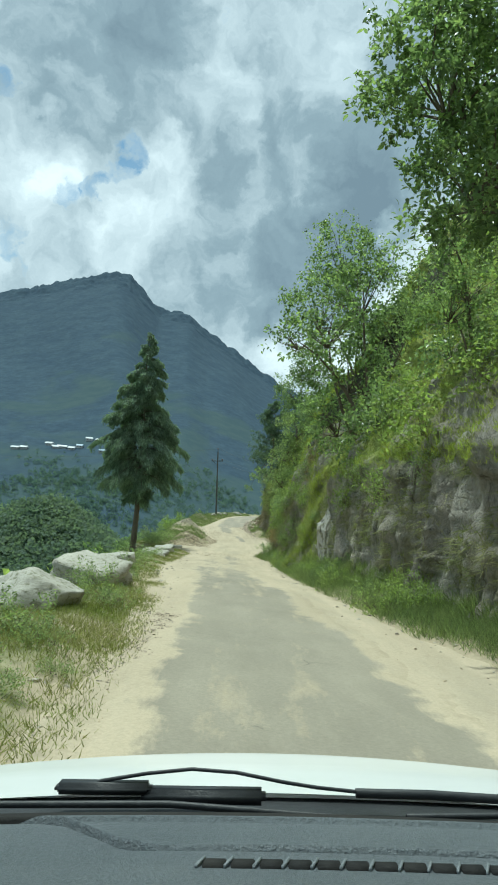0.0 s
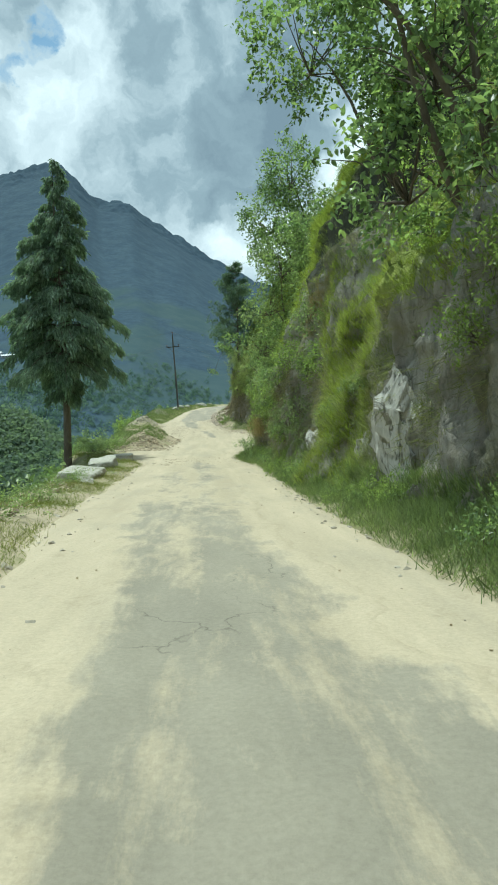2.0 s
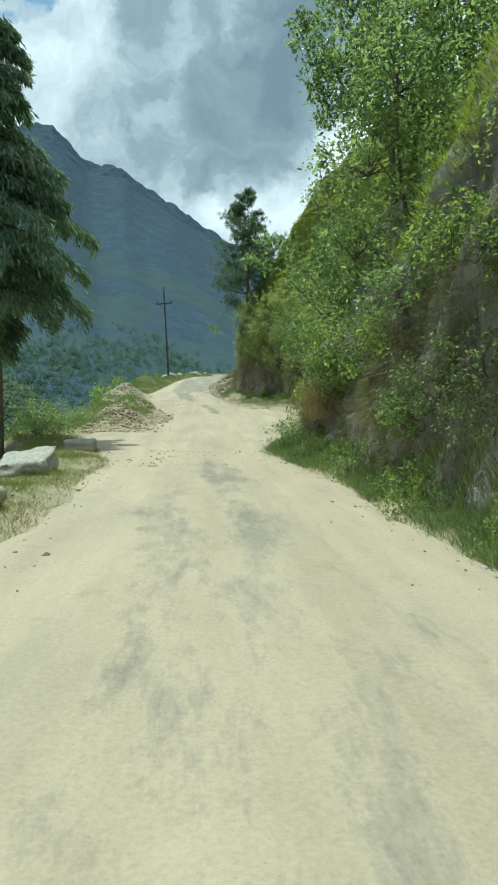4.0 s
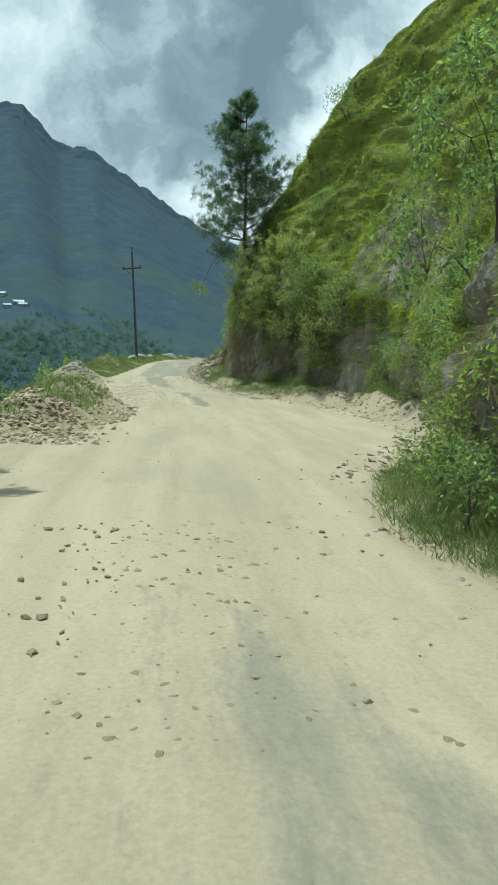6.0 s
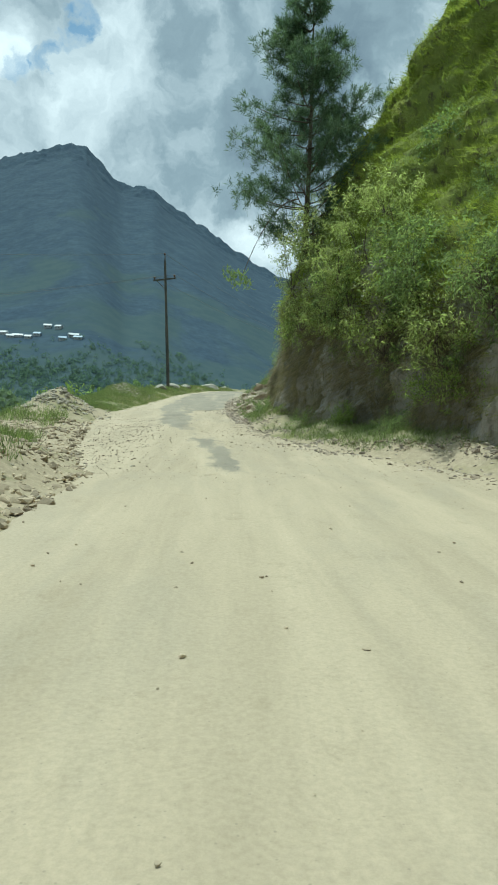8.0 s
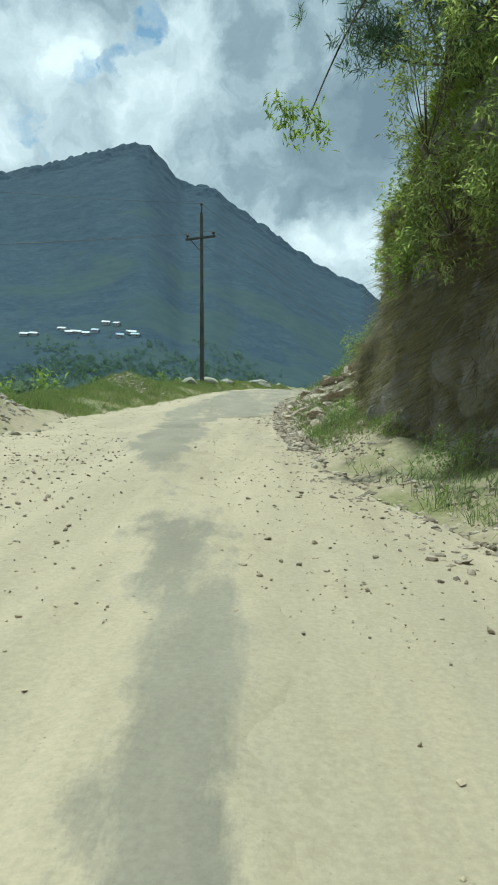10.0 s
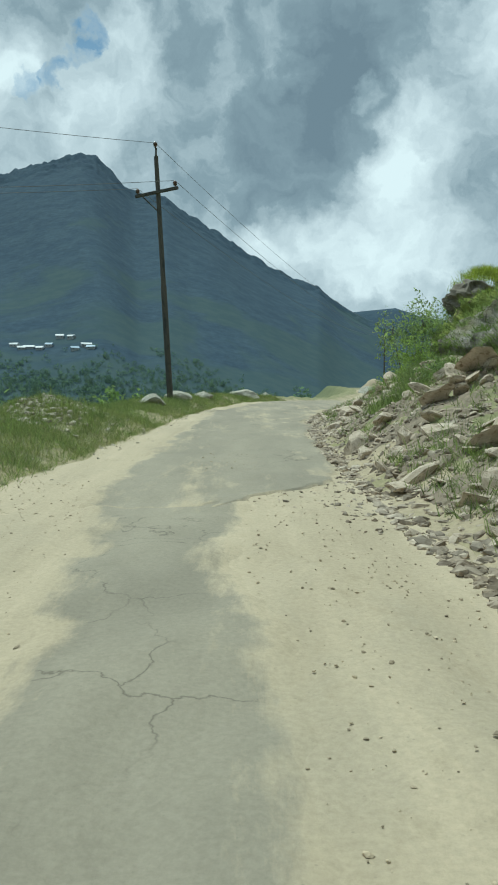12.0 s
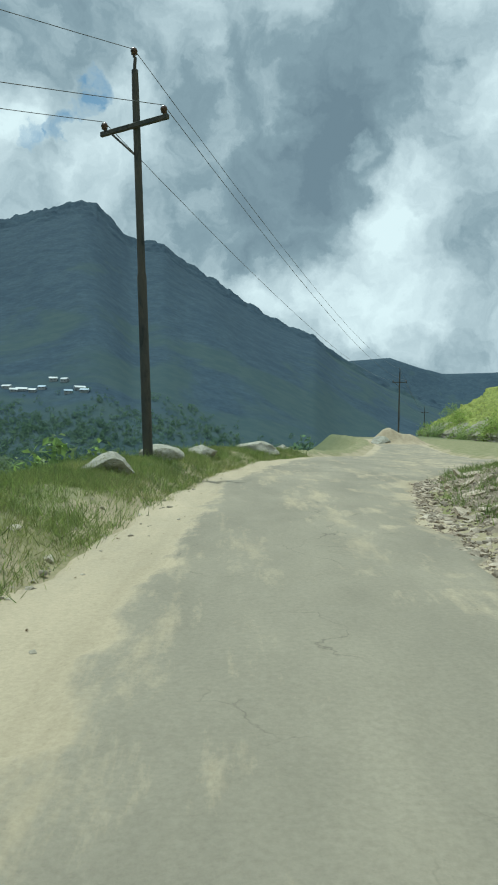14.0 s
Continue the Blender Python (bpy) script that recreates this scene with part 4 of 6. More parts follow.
cedar((-8.6, 58.0, float(land(-8.6, 58.0)) - 0.1), 13.0 - float(land(-8.6, 58.0)), 3.45, 11)
pine((2.9, 89.2, -0.9), 12.9, 3.3, 12, 0.27)
TREE = "leafy broadleaf tree leaning out from the rocky slope"
broadleaf("broadleaf_tree", (5.7, 11.5, 4.8), [(-2.9, 0.0, 3.6, 1.3, 1.6, 1.4), (-1.6, 0.2, 4.4, 1.8, 1.9, 1.8), (-2.4, -0.3, 1.8, 1.1, 1.5, 1.0), (-0.3, 0.5, 2.6, 1.6, 1.6, 1.6)], 0.115, "leaf", 21, TREE, clump=0.19, per=46, dense=0.8, wide=0.55, full=True)
broadleaf("broadleaf_tree", (5.0, 27.5, 2.4), [(-2.4, -1.0, 5.0, 1.6, 1.7, 1.3), (-1.0, 0.5, 7.0, 2.1, 2.0, 2.0), (-3.5, -1.5, 4.4, 0.9, 1.0, 0.6), (-1.4, -0.4, 3.4, 1.7, 1.8, 1.3), (0.6, -0.6, 5.0, 2.0, 2.0, 2.0), (-1.6, 0.4, 1.8, 1.5, 2.0, 1.2)], 0.15, "leaf", 22, TREE, clump=0.24, per=24, dense=0.40, wide=0.6, full=True)
broadleaf("broadleaf_tree", (6.4, 40.0, 4.4), [(-1.8, 0.5, 10.4, 2.3, 2.2, 2.3), (-3.0, -0.4, 7.0, 2.2, 2.0, 2.0), (-0.2, 0.4, 7.6, 2.3, 2.0, 2.4), (0.4, -0.4, 5.4, 1.6, 1.6, 1.2)], 0.19, "leaf", 23, TREE, clump=0.28, per=28, dense=0.7, wide=0.6)
broadleaf("broadleaf_tree", (4.9, 52.0, 1.0), [(-0.7, 0.0, 9.6, 1.4, 1.5, 1.7), (-1.7, 0.1, 7.4, 1.7, 1.8, 1.5), (-0.4, -0.5, 5.6, 2.2, 1.9, 1.5), (0.8, 0.3, 7.2, 1.6, 1.5, 1.6)], 0.14, "leaf", 24, TREE, clump=0.25, per=32, dense=1.15, wide=0.6)
broadleaf("broadleaf_tree", (4.0, 45.6, 0.2), [(-1.0, 0.0, 5.0, 1.2, 1.3, 1.1), (-1.5, 0.3, 3.4, 1.2, 1.3, 1.0), (-0.4, -0.3, 2.2, 1.1, 1.3, 0.9), (-1.7, 0.4, 1.6, 0.8, 1.0, 0.8), (0.3, 0.2, 6.0, 1.0, 1.2, 1.1)], 0.12, "leaf_grey", 36, TREE, r0=0.07, clump=0.23, per=34, dense=1.0, wide=0.55)
broadleaf("broadleaf_tree", (6.0, 47.0, 4.2), [(-1.4, 0.0, 2.4, 1.6, 1.8, 1.2), (0.2, 0.4, 2.9, 1.4, 1.6, 1.0)], 0.17, "leaf", 25, TREE, clump=0.26, per=28, dense=0.75, wide=0.6)
broadleaf("broadleaf_tree", (4.0, 51.5, -1.0), [(-1.6, 0.0, 3.4, 0.8, 0.8, 0.55), (-2.6, 0.2, 3.2, 0.7, 0.7, 0.45), (-3.3, 0.3, 3.3, 0.5, 0.6, 0.35), (-0.8, 0.3, 3.0, 0.9, 0.9, 0.8), (-1.2, 0.6, 1.9, 0.8, 0.9, 0.6)], 0.16, "leaf", 33, TREE, r0=0.028, clump=0.2, per=34, dense=0.4)
broadleaf("broadleaf_tree", (5.6, 18.0, 3.4), [(-1.2, -0.5, 4.6, 1.0, 1.2, 1.0), (-0.4, 0.0, 3.6, 1.0, 1.2, 1.0), (-1.0, -0.6, 2.8, 0.8, 1.0, 0.8)], 0.12, "leaf", 34, "sparse broadleaf tree on the cliff top", r0=0.06, clump=0.22, per=36, dense=0.5)
BUSH = "dense light green shrub overhanging the cliff"
for k, (y, v, r) in enumerate(((78.5, 0.95, 1.1), (80.5, 0.7, 1.15), (81.8, 1.02, 1.3), (83.6, 0.75, 1.15), (85.5, 0.95, 1.2))):
    broadleaf("shrub", on_cliff(y, v), [(-0.3 * r, -0.2, 0.1, 0.9 * r, 1.1 * r, 0.9 * r), (-0.1, 0.5 * r, 0.5 * r, 0.8 * r, 0.8 * r, 0.8 * r), (-0.2, -0.5 * r, -0.5 * r, 0.6 * r, 0.8 * r, 0.8 * r)], 0.13, ("leaf_grey", "leaf_willow")[k % 2], 150 + k, "dense rounded green bush covering the corner of the cliff", "shrub", 0.045, 0.2, 30, 0.55, 0.32, True)
for k, (x, y, z, s) in enumerate(((2.4, 46.2, -3.2, 0.4), (2.3, 49.6, -3.5, 0.42), (1.9, 53.4, -3.7, 0.7), (2.3, 55.4, -3.8, 0.65))):
    broadleaf("shrub", (x, y, z), [(0, 0, 0.7 * s, 0.7 * s, 0.8 * s, 0.6 * s), (0.3, 0.4, 0.9 * s, 0.6 * s, 0.7 * s, 0.6 * s), (-0.2, -0.5, 0.4 * s, 0.5 * s, 0.6 * s, 0.4 * s)], 0.085, ("leaf", "leaf_light")[k % 2], 130 + k, "leafy roadside shrub at the foot of the cliff", "shrub", 0.03, 0.2, 38, 0.8)
broadleaf("shrub", (5.5, 85.0, -0.6), [(-1.1, -0.5, 2.5, 1.4, 1.3, 1.8), (0.1, -1.8, 1.4, 1.2, 1.2, 1.7), (0.6, -0.8, 3.0, 1.2, 1.2, 1.3), (-0.6, -1.4, 3.6, 1.0, 1.0, 1.0)], 0.13, "leaf_willow", 26, "sunlit yellow-green shrub with narrow leaves overhanging the cliff", "shrub", 0.05, 0.17, 40, 0.45, 0.24, True)
broadleaf("shrub", (4.2, 86.5, -1.0), [(-1.7, 1.6, 2.2, 0.7, 1.2, 1.5), (-1.0, 0.0, 3.3, 1.1, 1.3, 1.2), (-0.6, -0.9, 0.8, 1.0, 1.2, 1.2), (-1.4, 0.6, 0.5, 0.6, 1.0, 1.0), (-0.5, -1.6, 2.2, 1.0, 1.0, 1.4), (-0.2, -2.4, 1.0, 0.9, 0.9, 1.2)], 0.10, "leaf_willow", 35, "dense yellow-green shrub rounding the corner of the cliff", "shrub", 0.05, 0.17, 40, 0.62, 0.26, True)
broadleaf("shrub", (3.9, 57.5, -1.2), [(-0.7, -0.3, 3.0, 0.9, 1.2, 1.1), (-1.0, 0.4, 1.0, 0.7, 1.0, 1.0), (0.3, 0.2, 4.2, 1.0, 1.2, 1.1)], 0.11, "leaf", 27, BUSH, "shrub", 0.04, 0.22, 40, 0.6)
broadleaf("shrub", on_cliff(84.6, 1.66), [(-0.7, 0, 0.9, 0.7, 0.8, 0.6), (-0.5, 0.2, 1.6, 0.6, 0.7, 0.6)], 0.13, "leaf_grey", 28, "small grey-green shrub on the grassy skyline", "shrub", 0.05, per=30, dense=0.6)
broadleaf("shrub", (4.5, 114.5, -3.9), [(-0.1, 0, 1.1, 0.55, 0.6, 0.6), (0.2, 0.3, 1.7, 0.45, 0.5, 0.5), (-0.4, -0.2, 0.6, 0.5, 0.5, 0.4)], 0.10, "leaf_light", 29, "yellow-green roadside shrub beside the rubble", "shrub", 0.03, 0.2, 40, 1.5, 0.4)
broadleaf("shrub", (4.9, 116.8, -3.4), [(0, 0, 1.7, 0.9, 0.9, 0.8), (-0.6, 0.2, 2.3, 0.6, 0.6, 0.6), (0.5, 0, 2.5, 0.6, 0.6, 0.7)], 0.12, "leaf_grey", 30, "wispy dark-leaved shrub on the rubble slope", "shrub", 0.04, per=34, dense=1.3)


def hanging_sprig():
    """A thin bough that hangs out over the road, with a tuft of leaves at its tip."""
    rng = np.random.default_rng(31)
    ob = thing("hanging_bough", Matrix.Translation((2.6, 88.2, 4.0)), "thin bare bough with a leafy tip hanging over the road", "branch")
    t = np.linspace(0, 1, 9)
    pts = np.stack([-2.0 * t ** 0.8, 0.1 * t, -0.1 - 2.9 * t ** 1.6], 1)
    v, f = tube(pts, 0.028 * (1 - 0.6 * t), 5)
    mesh_ob("twig", v, f, "bark", True, ob)
    end = pts[-1]
    centres = end + 0.75 * np.array([[-0.35, 0, 0.15], [-0.55, 0.1, -0.1], [0.1, 0, -0.15], [0.3, 0.1, -0.35], [-0.1, -0.1, 0.1], [-0.7, 0, 0.3], [-0.2, 0.1, -0.35]])
    at = np.repeat(centres, 44, 0) + rng.normal(size=(7 * 44, 3)) * 0.085
    v, f = leaves(rng, at, 0.15, 0.25, 0.5)
    mesh_ob("leaves", v, f, "leaf_light", False, ob)


hanging_sprig()

# shrubs that cling to the cliff and the slope above it
rng = np.random.default_rng(5)
kinds = []
for k, (mat, leaf) in enumerate((("leaf", 0.125), ("leaf_light", 0.115), ("leaf_grey", 0.105), ("leaf_light", 0.135))):
    kinds.append(broadleaf("cliff_shrub", (60, -20 + 4 * k, 0), [(0, 0, 0.55, 0.9, 1.0, 0.7), (-0.5, 0.5, 0.2, 0.7, 0.7, 0.6), (-0.3, -0.7, 0.4, 0.6, 0.7, 0.55)], leaf, mat, 40 + k, "low leafy shrub rooted in the rock face", "shrub", 0.03, 0.22, 24, 0.65))
    tagged(kinds[-1], group="shrubs on the cliff")
spots = []
for _ in range(58):
    spots.append((rng.uniform(4, 60), rng.uniform(0.7, 1.7), rng.uniform(0.45, 1.15)))
for _ in range(26):
    spots.append((rng.uniform(60, 92), rng.uniform(0.55, 1.9), rng.uniform(0.4, 0.95)))
for _ in range(16):
    spots.append((rng.uniform(96, 150), rng.uniform(0.6, 1.8), rng.uniform(0.4, 0.9)))
for _ in range(18):
    spots.append((rng.uniform(22, 58), rng.uniform(0.2, 0.95), rng.uniform(0.3, 0.75)))
for _ in range(34):
    spots.append((rng.uniform(58, 84), rng.uniform(0.15, 1.0), rng.uniform(0.3, 0.8)))
for _ in range(22):
    spots.append((rng.uniform(8, 32), rng.uniform(1.05, 1.6), rng.uniform(0.7, 1.3)))
for _ in range(26):
    spots.append((rng.uniform(60, 82), rng.uniform(1.0, 1.6), rng.uniform(0.35, 0.75)))
for _ in range(7):
    spots.append((rng.uniform(34, 43), rng.uniform(0.25, 1.0), rng.uniform(0.4, 0.85)))
for _ in range(10):
    spots.append((rng.uniform(35.5, 54), rng.uniform(0.3, 0.95), rng.uniform(0.5, 0.95)))
for _ in range(26):
    spots.append((rng.uniform(165, 285), rng.uniform(0.3, 1.9), rng.uniform(1.2, 2.6)))
spots = [p for p in spots if not (35.5 < p[0] < 42 and 0.85 < p[1] < 1.7) and not (26.5 < p[0] < 35 and p[1] < 1.0) and not (43.5 < p[0] < 53.5 and p[1] < 0.72)]
for k, (y, v, size) in enumerate(spots):
    x, y, z = on_cliff(y, v)
    m = Matrix.LocRotScale((x + 0.1, y, z - 0.1), Euler((rng.uniform(-0.2, 0.2), rng.uniform(-0.5, 0.0), rng.uniform(-0.6, 0.6))), Vector((size, size, size * rng.uniform(0.8, 1.1))))
    if k < 4:
        kinds[k].matrix_basis = m
    else:
        place_copy(kinds[k % 4], m)

# leafy plants on the bank of grass
for k in range(26):
    y, v = rng.uniform(30.5, 36.5), rng.uniform(0.1, 1.05)
    x, z = cliff_surface(y, v)
    size = rng.uniform(0.16, 0.42)
    w = place_copy(kinds[(2, 1, 2, 0)[k % 4]], Matrix.LocRotScale((float(x) + 0.06, y, float(z) - 0.05), Euler((0, -0.5, rng.uniform(0, 6.28))), Vector((size, size, size))))
    w.name = "bank_plant"
    tagged(w, "small leafy plant in the grass of the bank", "plant", "plants on the grass bank")

# leafy weeds in the grass below the cliff
for k in range(46):
    y = rng.uniform(14, 59)
    x = float(right_x(y)) + 0.5 + rng.uniform(0, 1) * max(0.2, float(np.interp(y, FOOT_Y, FOOT_X)) - float(right_x(y)) - 0.5)
    size = rng.uniform(0.22, 0.5)
    w = place_copy(kinds[k % 4], Matrix.LocRotScale((x, y, float(land(x, y)) - 0.04), Euler((0, 0, rng.uniform(0, 6.28))), Vector((size, size, size * 1.3))))
    w.name = "roadside_weed"
    tagged(w, "leafy green weed in the grass below the cliff", "weed", "roadside weeds")

for x, y, size in ((-2.6, 8.9, 0.5), (-3.1, 7.2, 0.6), (-3.6, 8.2, 0.75), (-2.9, 5.6, 0.5), (-2.3, 12.6, 0.45), (-2.8, 14.0, 0.5), (-3.0, 18.6, 0.55), (-3.3, 22.6, 0.5), (-3.9, 27.5, 0.6), (-4.1, 31.5, 0.5), (-4.3, 36.6, 0.5), (-6.9, 57.0, 1.0), (-7.4, 60.0, 1.1), (-7.6, 63.0, 1.2), (-7.0, 66.5, 1.0), (-8.4, 65.0, 1.3)):
    w = place_copy(kinds[2], Matrix.LocRotScale((x, y, float(land(x, y)) - 0.04), Euler((0, 0, rng.uniform(0, 6.28))), Vector((size, size, size * 0.9))))
    w.name = "verge_bush"
    tagged(w, "bushy grey-green plant on the outer verge", "shrub", "bushes on the outer verge")
for k in range(26):
    y = rng.uniform(81, 119)
    x = float(right_x(y)) + 0.5 + rng.uniform(0.35, 1) * max(0.1, float(np.interp(y, FOOT_Y, FOOT_X)) - float(right_x(y)) - 0.5)
    size = rng.uniform(0.2, 0.5)
    w = place_copy(kinds[k % 4], Matrix.LocRotScale((x, y, float(land(x, y)) - 0.02), Euler((0, 0, rng.uniform(0, 6.28))), Vector((size, size, size * 1.3))))
    w.name = "rubble_weed"
    tagged(w, "leafy green weed growing between fallen stones", "weed", "weeds in the rubble")

for x, y, size in ((-1.75, 4.1, 0.2), (-2.0, 4.9, 0.28), (-1.9, 5.9, 0.22), (-2.3, 4.4, 0.3), (-1.7, 7.0, 0.18), (-2.4, 6.4, 0.32), (-2.1, 7.9, 0.26)):
    w = place_copy(kinds[2], Matrix.LocRotScale((x, y, float(land(x, y)) - 0.02), Euler((0, 0, rng.uniform(0, 6.28))), Vector((size, size, size * 0.9))))
    w.name = "verge_weed"
    tagged(w, "small grey-green weed on the trodden verge", "weed", "weeds on the outer verge")

# leafy plants between the tussocks of the hillside and on the rock below
for k in range(120):
    y, v = rng.uniform(60, 85), rng.choice([rng.uniform(0.35, 1.05), rng.uniform(0.95, 1.75)])
    x, z = cliff_surface(y, v)
    size = rng.uniform(0.25, 0.7)
    w = place_copy(kinds[(0, 2, 2, 1)[k % 4]], Matrix.LocRotScale((float(x) + 0.1, y, float(z) - 0.1), Euler((0, -0.5, rng.uniform(0, 6.28))), Vector((size, size, size))))
    w.name = "hillside_plant"
    tagged(w, "dark leafy plant among the grass of the hillside", "plant", "plants on the hillside")

# shrubs down the valley side
low = []
for k, mat in enumerate(("leaf", "leaf_light", "leaf")):
    low.append(tagged(broadleaf("valley_shrub", (0, 0, 0), [(0, 0, 1.0, 1.3, 1.3, 1.0), (-0.9, 0.6, 0.7, 1.0, 1.0, 0.8), (0.7, -0.6, 0.6, 0.9, 1.0, 0.7)], 0.24, mat, 50 + k, "rounded green shrub on the valley side", "shrub", 0.05, 0.3, 18), group="shrubs on the valley side"))
placed = 0
while placed < 45:
    y = rng.uniform(10, 140)
    verge = 1.6 if y < 60 else 3.4
    x = float(left_x(y)) - verge - rng.uniform(1.0, 26.0) ** 1.0
    z = float(land(x, y))
    room = (road_z(y) + 0.9) - z
    if abs(x + 8.3) < 2.5 and abs(y - 58) < 14:
        continue
    size = min(rng.uniform(0.6, 1.7), max(0.3, room / 2.2))
    m = Matrix.LocRotScale((x, y, z - 0.15), Euler((0, 0, rng.uniform(0, 6.28))), Vector((size, size, size * rng.uniform(0.9, 1.2))))
    if placed < 3:
        low[placed].matrix_basis = m
    else:
        place_copy(low[placed % 3], m)
    placed += 1


def ridge_forest():
    """The canopy that roughens the mountain's skyline, as one sheet of tree tops."""
    az, row = np.arange(-30, 22, 0.06), np.linspace(0, 1, 36)
    gr, ga, f = sheet(row, az)
    r = RIDGE - 190 + 196 * gr
    arc = np.radians(ga) * RIDGE
    x, y = np.sin(np.radians(ga)) * r, 100 + np.cos(np.radians(ga)) * r
    crown = 2.0 + 9.0 * np.abs(rough(arc * 0.02, r * 0.02, 81)) + 6.0 * np.maximum(rough(arc * 0.06, r * 0.06, 82), 0) + 2.2 * rough(arc * 0.15, r * 0.15, 83)
    z = land(x, y) - 10 + 10 * smooth(gr / 0.8) + crown * smooth(gr / 0.9)
    return tagged(mesh_ob("mountain_forest", np.stack([x, y, z], -1).reshape(-1, 3), f, "hillside", True), "treetops along the mountain ridge with haze blue in their colour", "forest", kind="stuff")


ridge_forest()


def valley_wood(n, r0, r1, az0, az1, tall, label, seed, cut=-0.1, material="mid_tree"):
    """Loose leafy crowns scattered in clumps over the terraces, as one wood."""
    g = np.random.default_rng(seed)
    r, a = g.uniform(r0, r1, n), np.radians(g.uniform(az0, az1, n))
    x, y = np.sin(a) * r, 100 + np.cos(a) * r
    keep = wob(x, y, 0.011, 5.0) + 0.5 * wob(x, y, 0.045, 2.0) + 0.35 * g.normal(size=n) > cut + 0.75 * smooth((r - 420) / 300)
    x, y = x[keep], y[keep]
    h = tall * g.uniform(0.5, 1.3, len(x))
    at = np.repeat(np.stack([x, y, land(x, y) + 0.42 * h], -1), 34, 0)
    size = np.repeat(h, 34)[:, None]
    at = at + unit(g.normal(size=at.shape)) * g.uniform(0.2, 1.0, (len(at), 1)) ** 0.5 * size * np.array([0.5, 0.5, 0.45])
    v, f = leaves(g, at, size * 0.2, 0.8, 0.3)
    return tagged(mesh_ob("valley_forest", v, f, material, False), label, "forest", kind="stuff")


valley_wood(4200, 175, 300, -27, -8, 6.5, "dark wooded knoll below the road", 63, -9.0, "knoll_tree")
valley_wood(19000, 130, 720, -42, 5, 4.6, "scattered trees on the terraced valley side, haze blue mixed into their green", 62)


# ---- village across the valley ----
def house(m, wide, deep, tall, roof):
    ob = thing("house", m, "small pale village house with a sheet metal roof", "house", "village houses")
    bm = bmesh.new()
    bmesh.ops.create_cube(bm, size=1, matrix=Matrix.Translation((0, 0, tall / 2 - 3)) @ Matrix.Diagonal((wide, deep, tall + 6, 1)))
    wall = part("wall", bm, "house_wall", ob)
    bm = bmesh.new()
    e, h = 0.6, 1.6
    pts = [(-wide / 2 - e, -deep / 2 - e, tall), (wide / 2 + e, -deep / 2 - e, tall), (wide / 2 + e, deep / 2 + e, tall), (-wide / 2 - e, deep / 2 + e, tall), (-wide / 2 - e, 0, tall + h), (wide / 2 + e, 0, tall + h)]
    vs = [bm.verts.new(p) for p in pts]
    for f in ((0, 1, 5, 4), (2, 3, 4, 5), (1, 2, 5), (3, 0, 4), (3, 2, 1, 0)):
        bm.faces.new([vs[i] for i in f])
    part("roof", bm, roof, ob)
    for k in range(max(2, int(wide / 4))):
        bm = bmesh.new()
        bmesh.ops.create_cube(bm, size=1, matrix=Matrix.Translation((-wide / 2 + (k + 0.5) * wide / max(2, int(wide / 4)), -deep / 2 - 0.02, tall * 0.5)) @ Matrix.Diagonal((0.8, 0.1, 0.8, 1)))
        part("window", bm, "black_plastic", wall)
    return ob


rng = np.random.default_rng(8)
for x, y, wide, tall, roof in ((-264, 838, 12, 4, "tin_roof"), (-252, 830, 14, 4, "tin_roof"), (-240, 842, 16, 5, "tin_roof"), (-230, 832, 12, 4, "tin_roof"), (-220, 836, 16, 4, "tin_roof"), (-209, 840, 13, 4, "tin_roof"), (-200, 852, 12, 5, "blue_roof"), (-190, 868, 15, 6, "tin_roof"), (-182, 862, 12, 6, "tin_roof"), (-175, 838, 16, 5, "blue_roof"), (-166, 846, 12, 4, "tin_roof"), (-158, 838, 14, 4, "tin_roof"), (-150, 832, 13, 4, "blue_roof"), (-300, 800, 12, 4, "tin_roof"), (-86, 420, 8, 4, "tin_roof"), (-60, 520, 8, 4, "tin_roof")):
    x, y = x * 0.90 + rng.normal() * 3, 100 + (y - 100) * 0.90 + rng.normal() * 6
    house(Matrix.LocRotScale((x, y, float(land(x, y))), Euler((0, 0, rng.uniform(-0.5, 0.5))), None), wide * rng.uniform(0.4, 0.7), 5, tall * 0.4, roof)


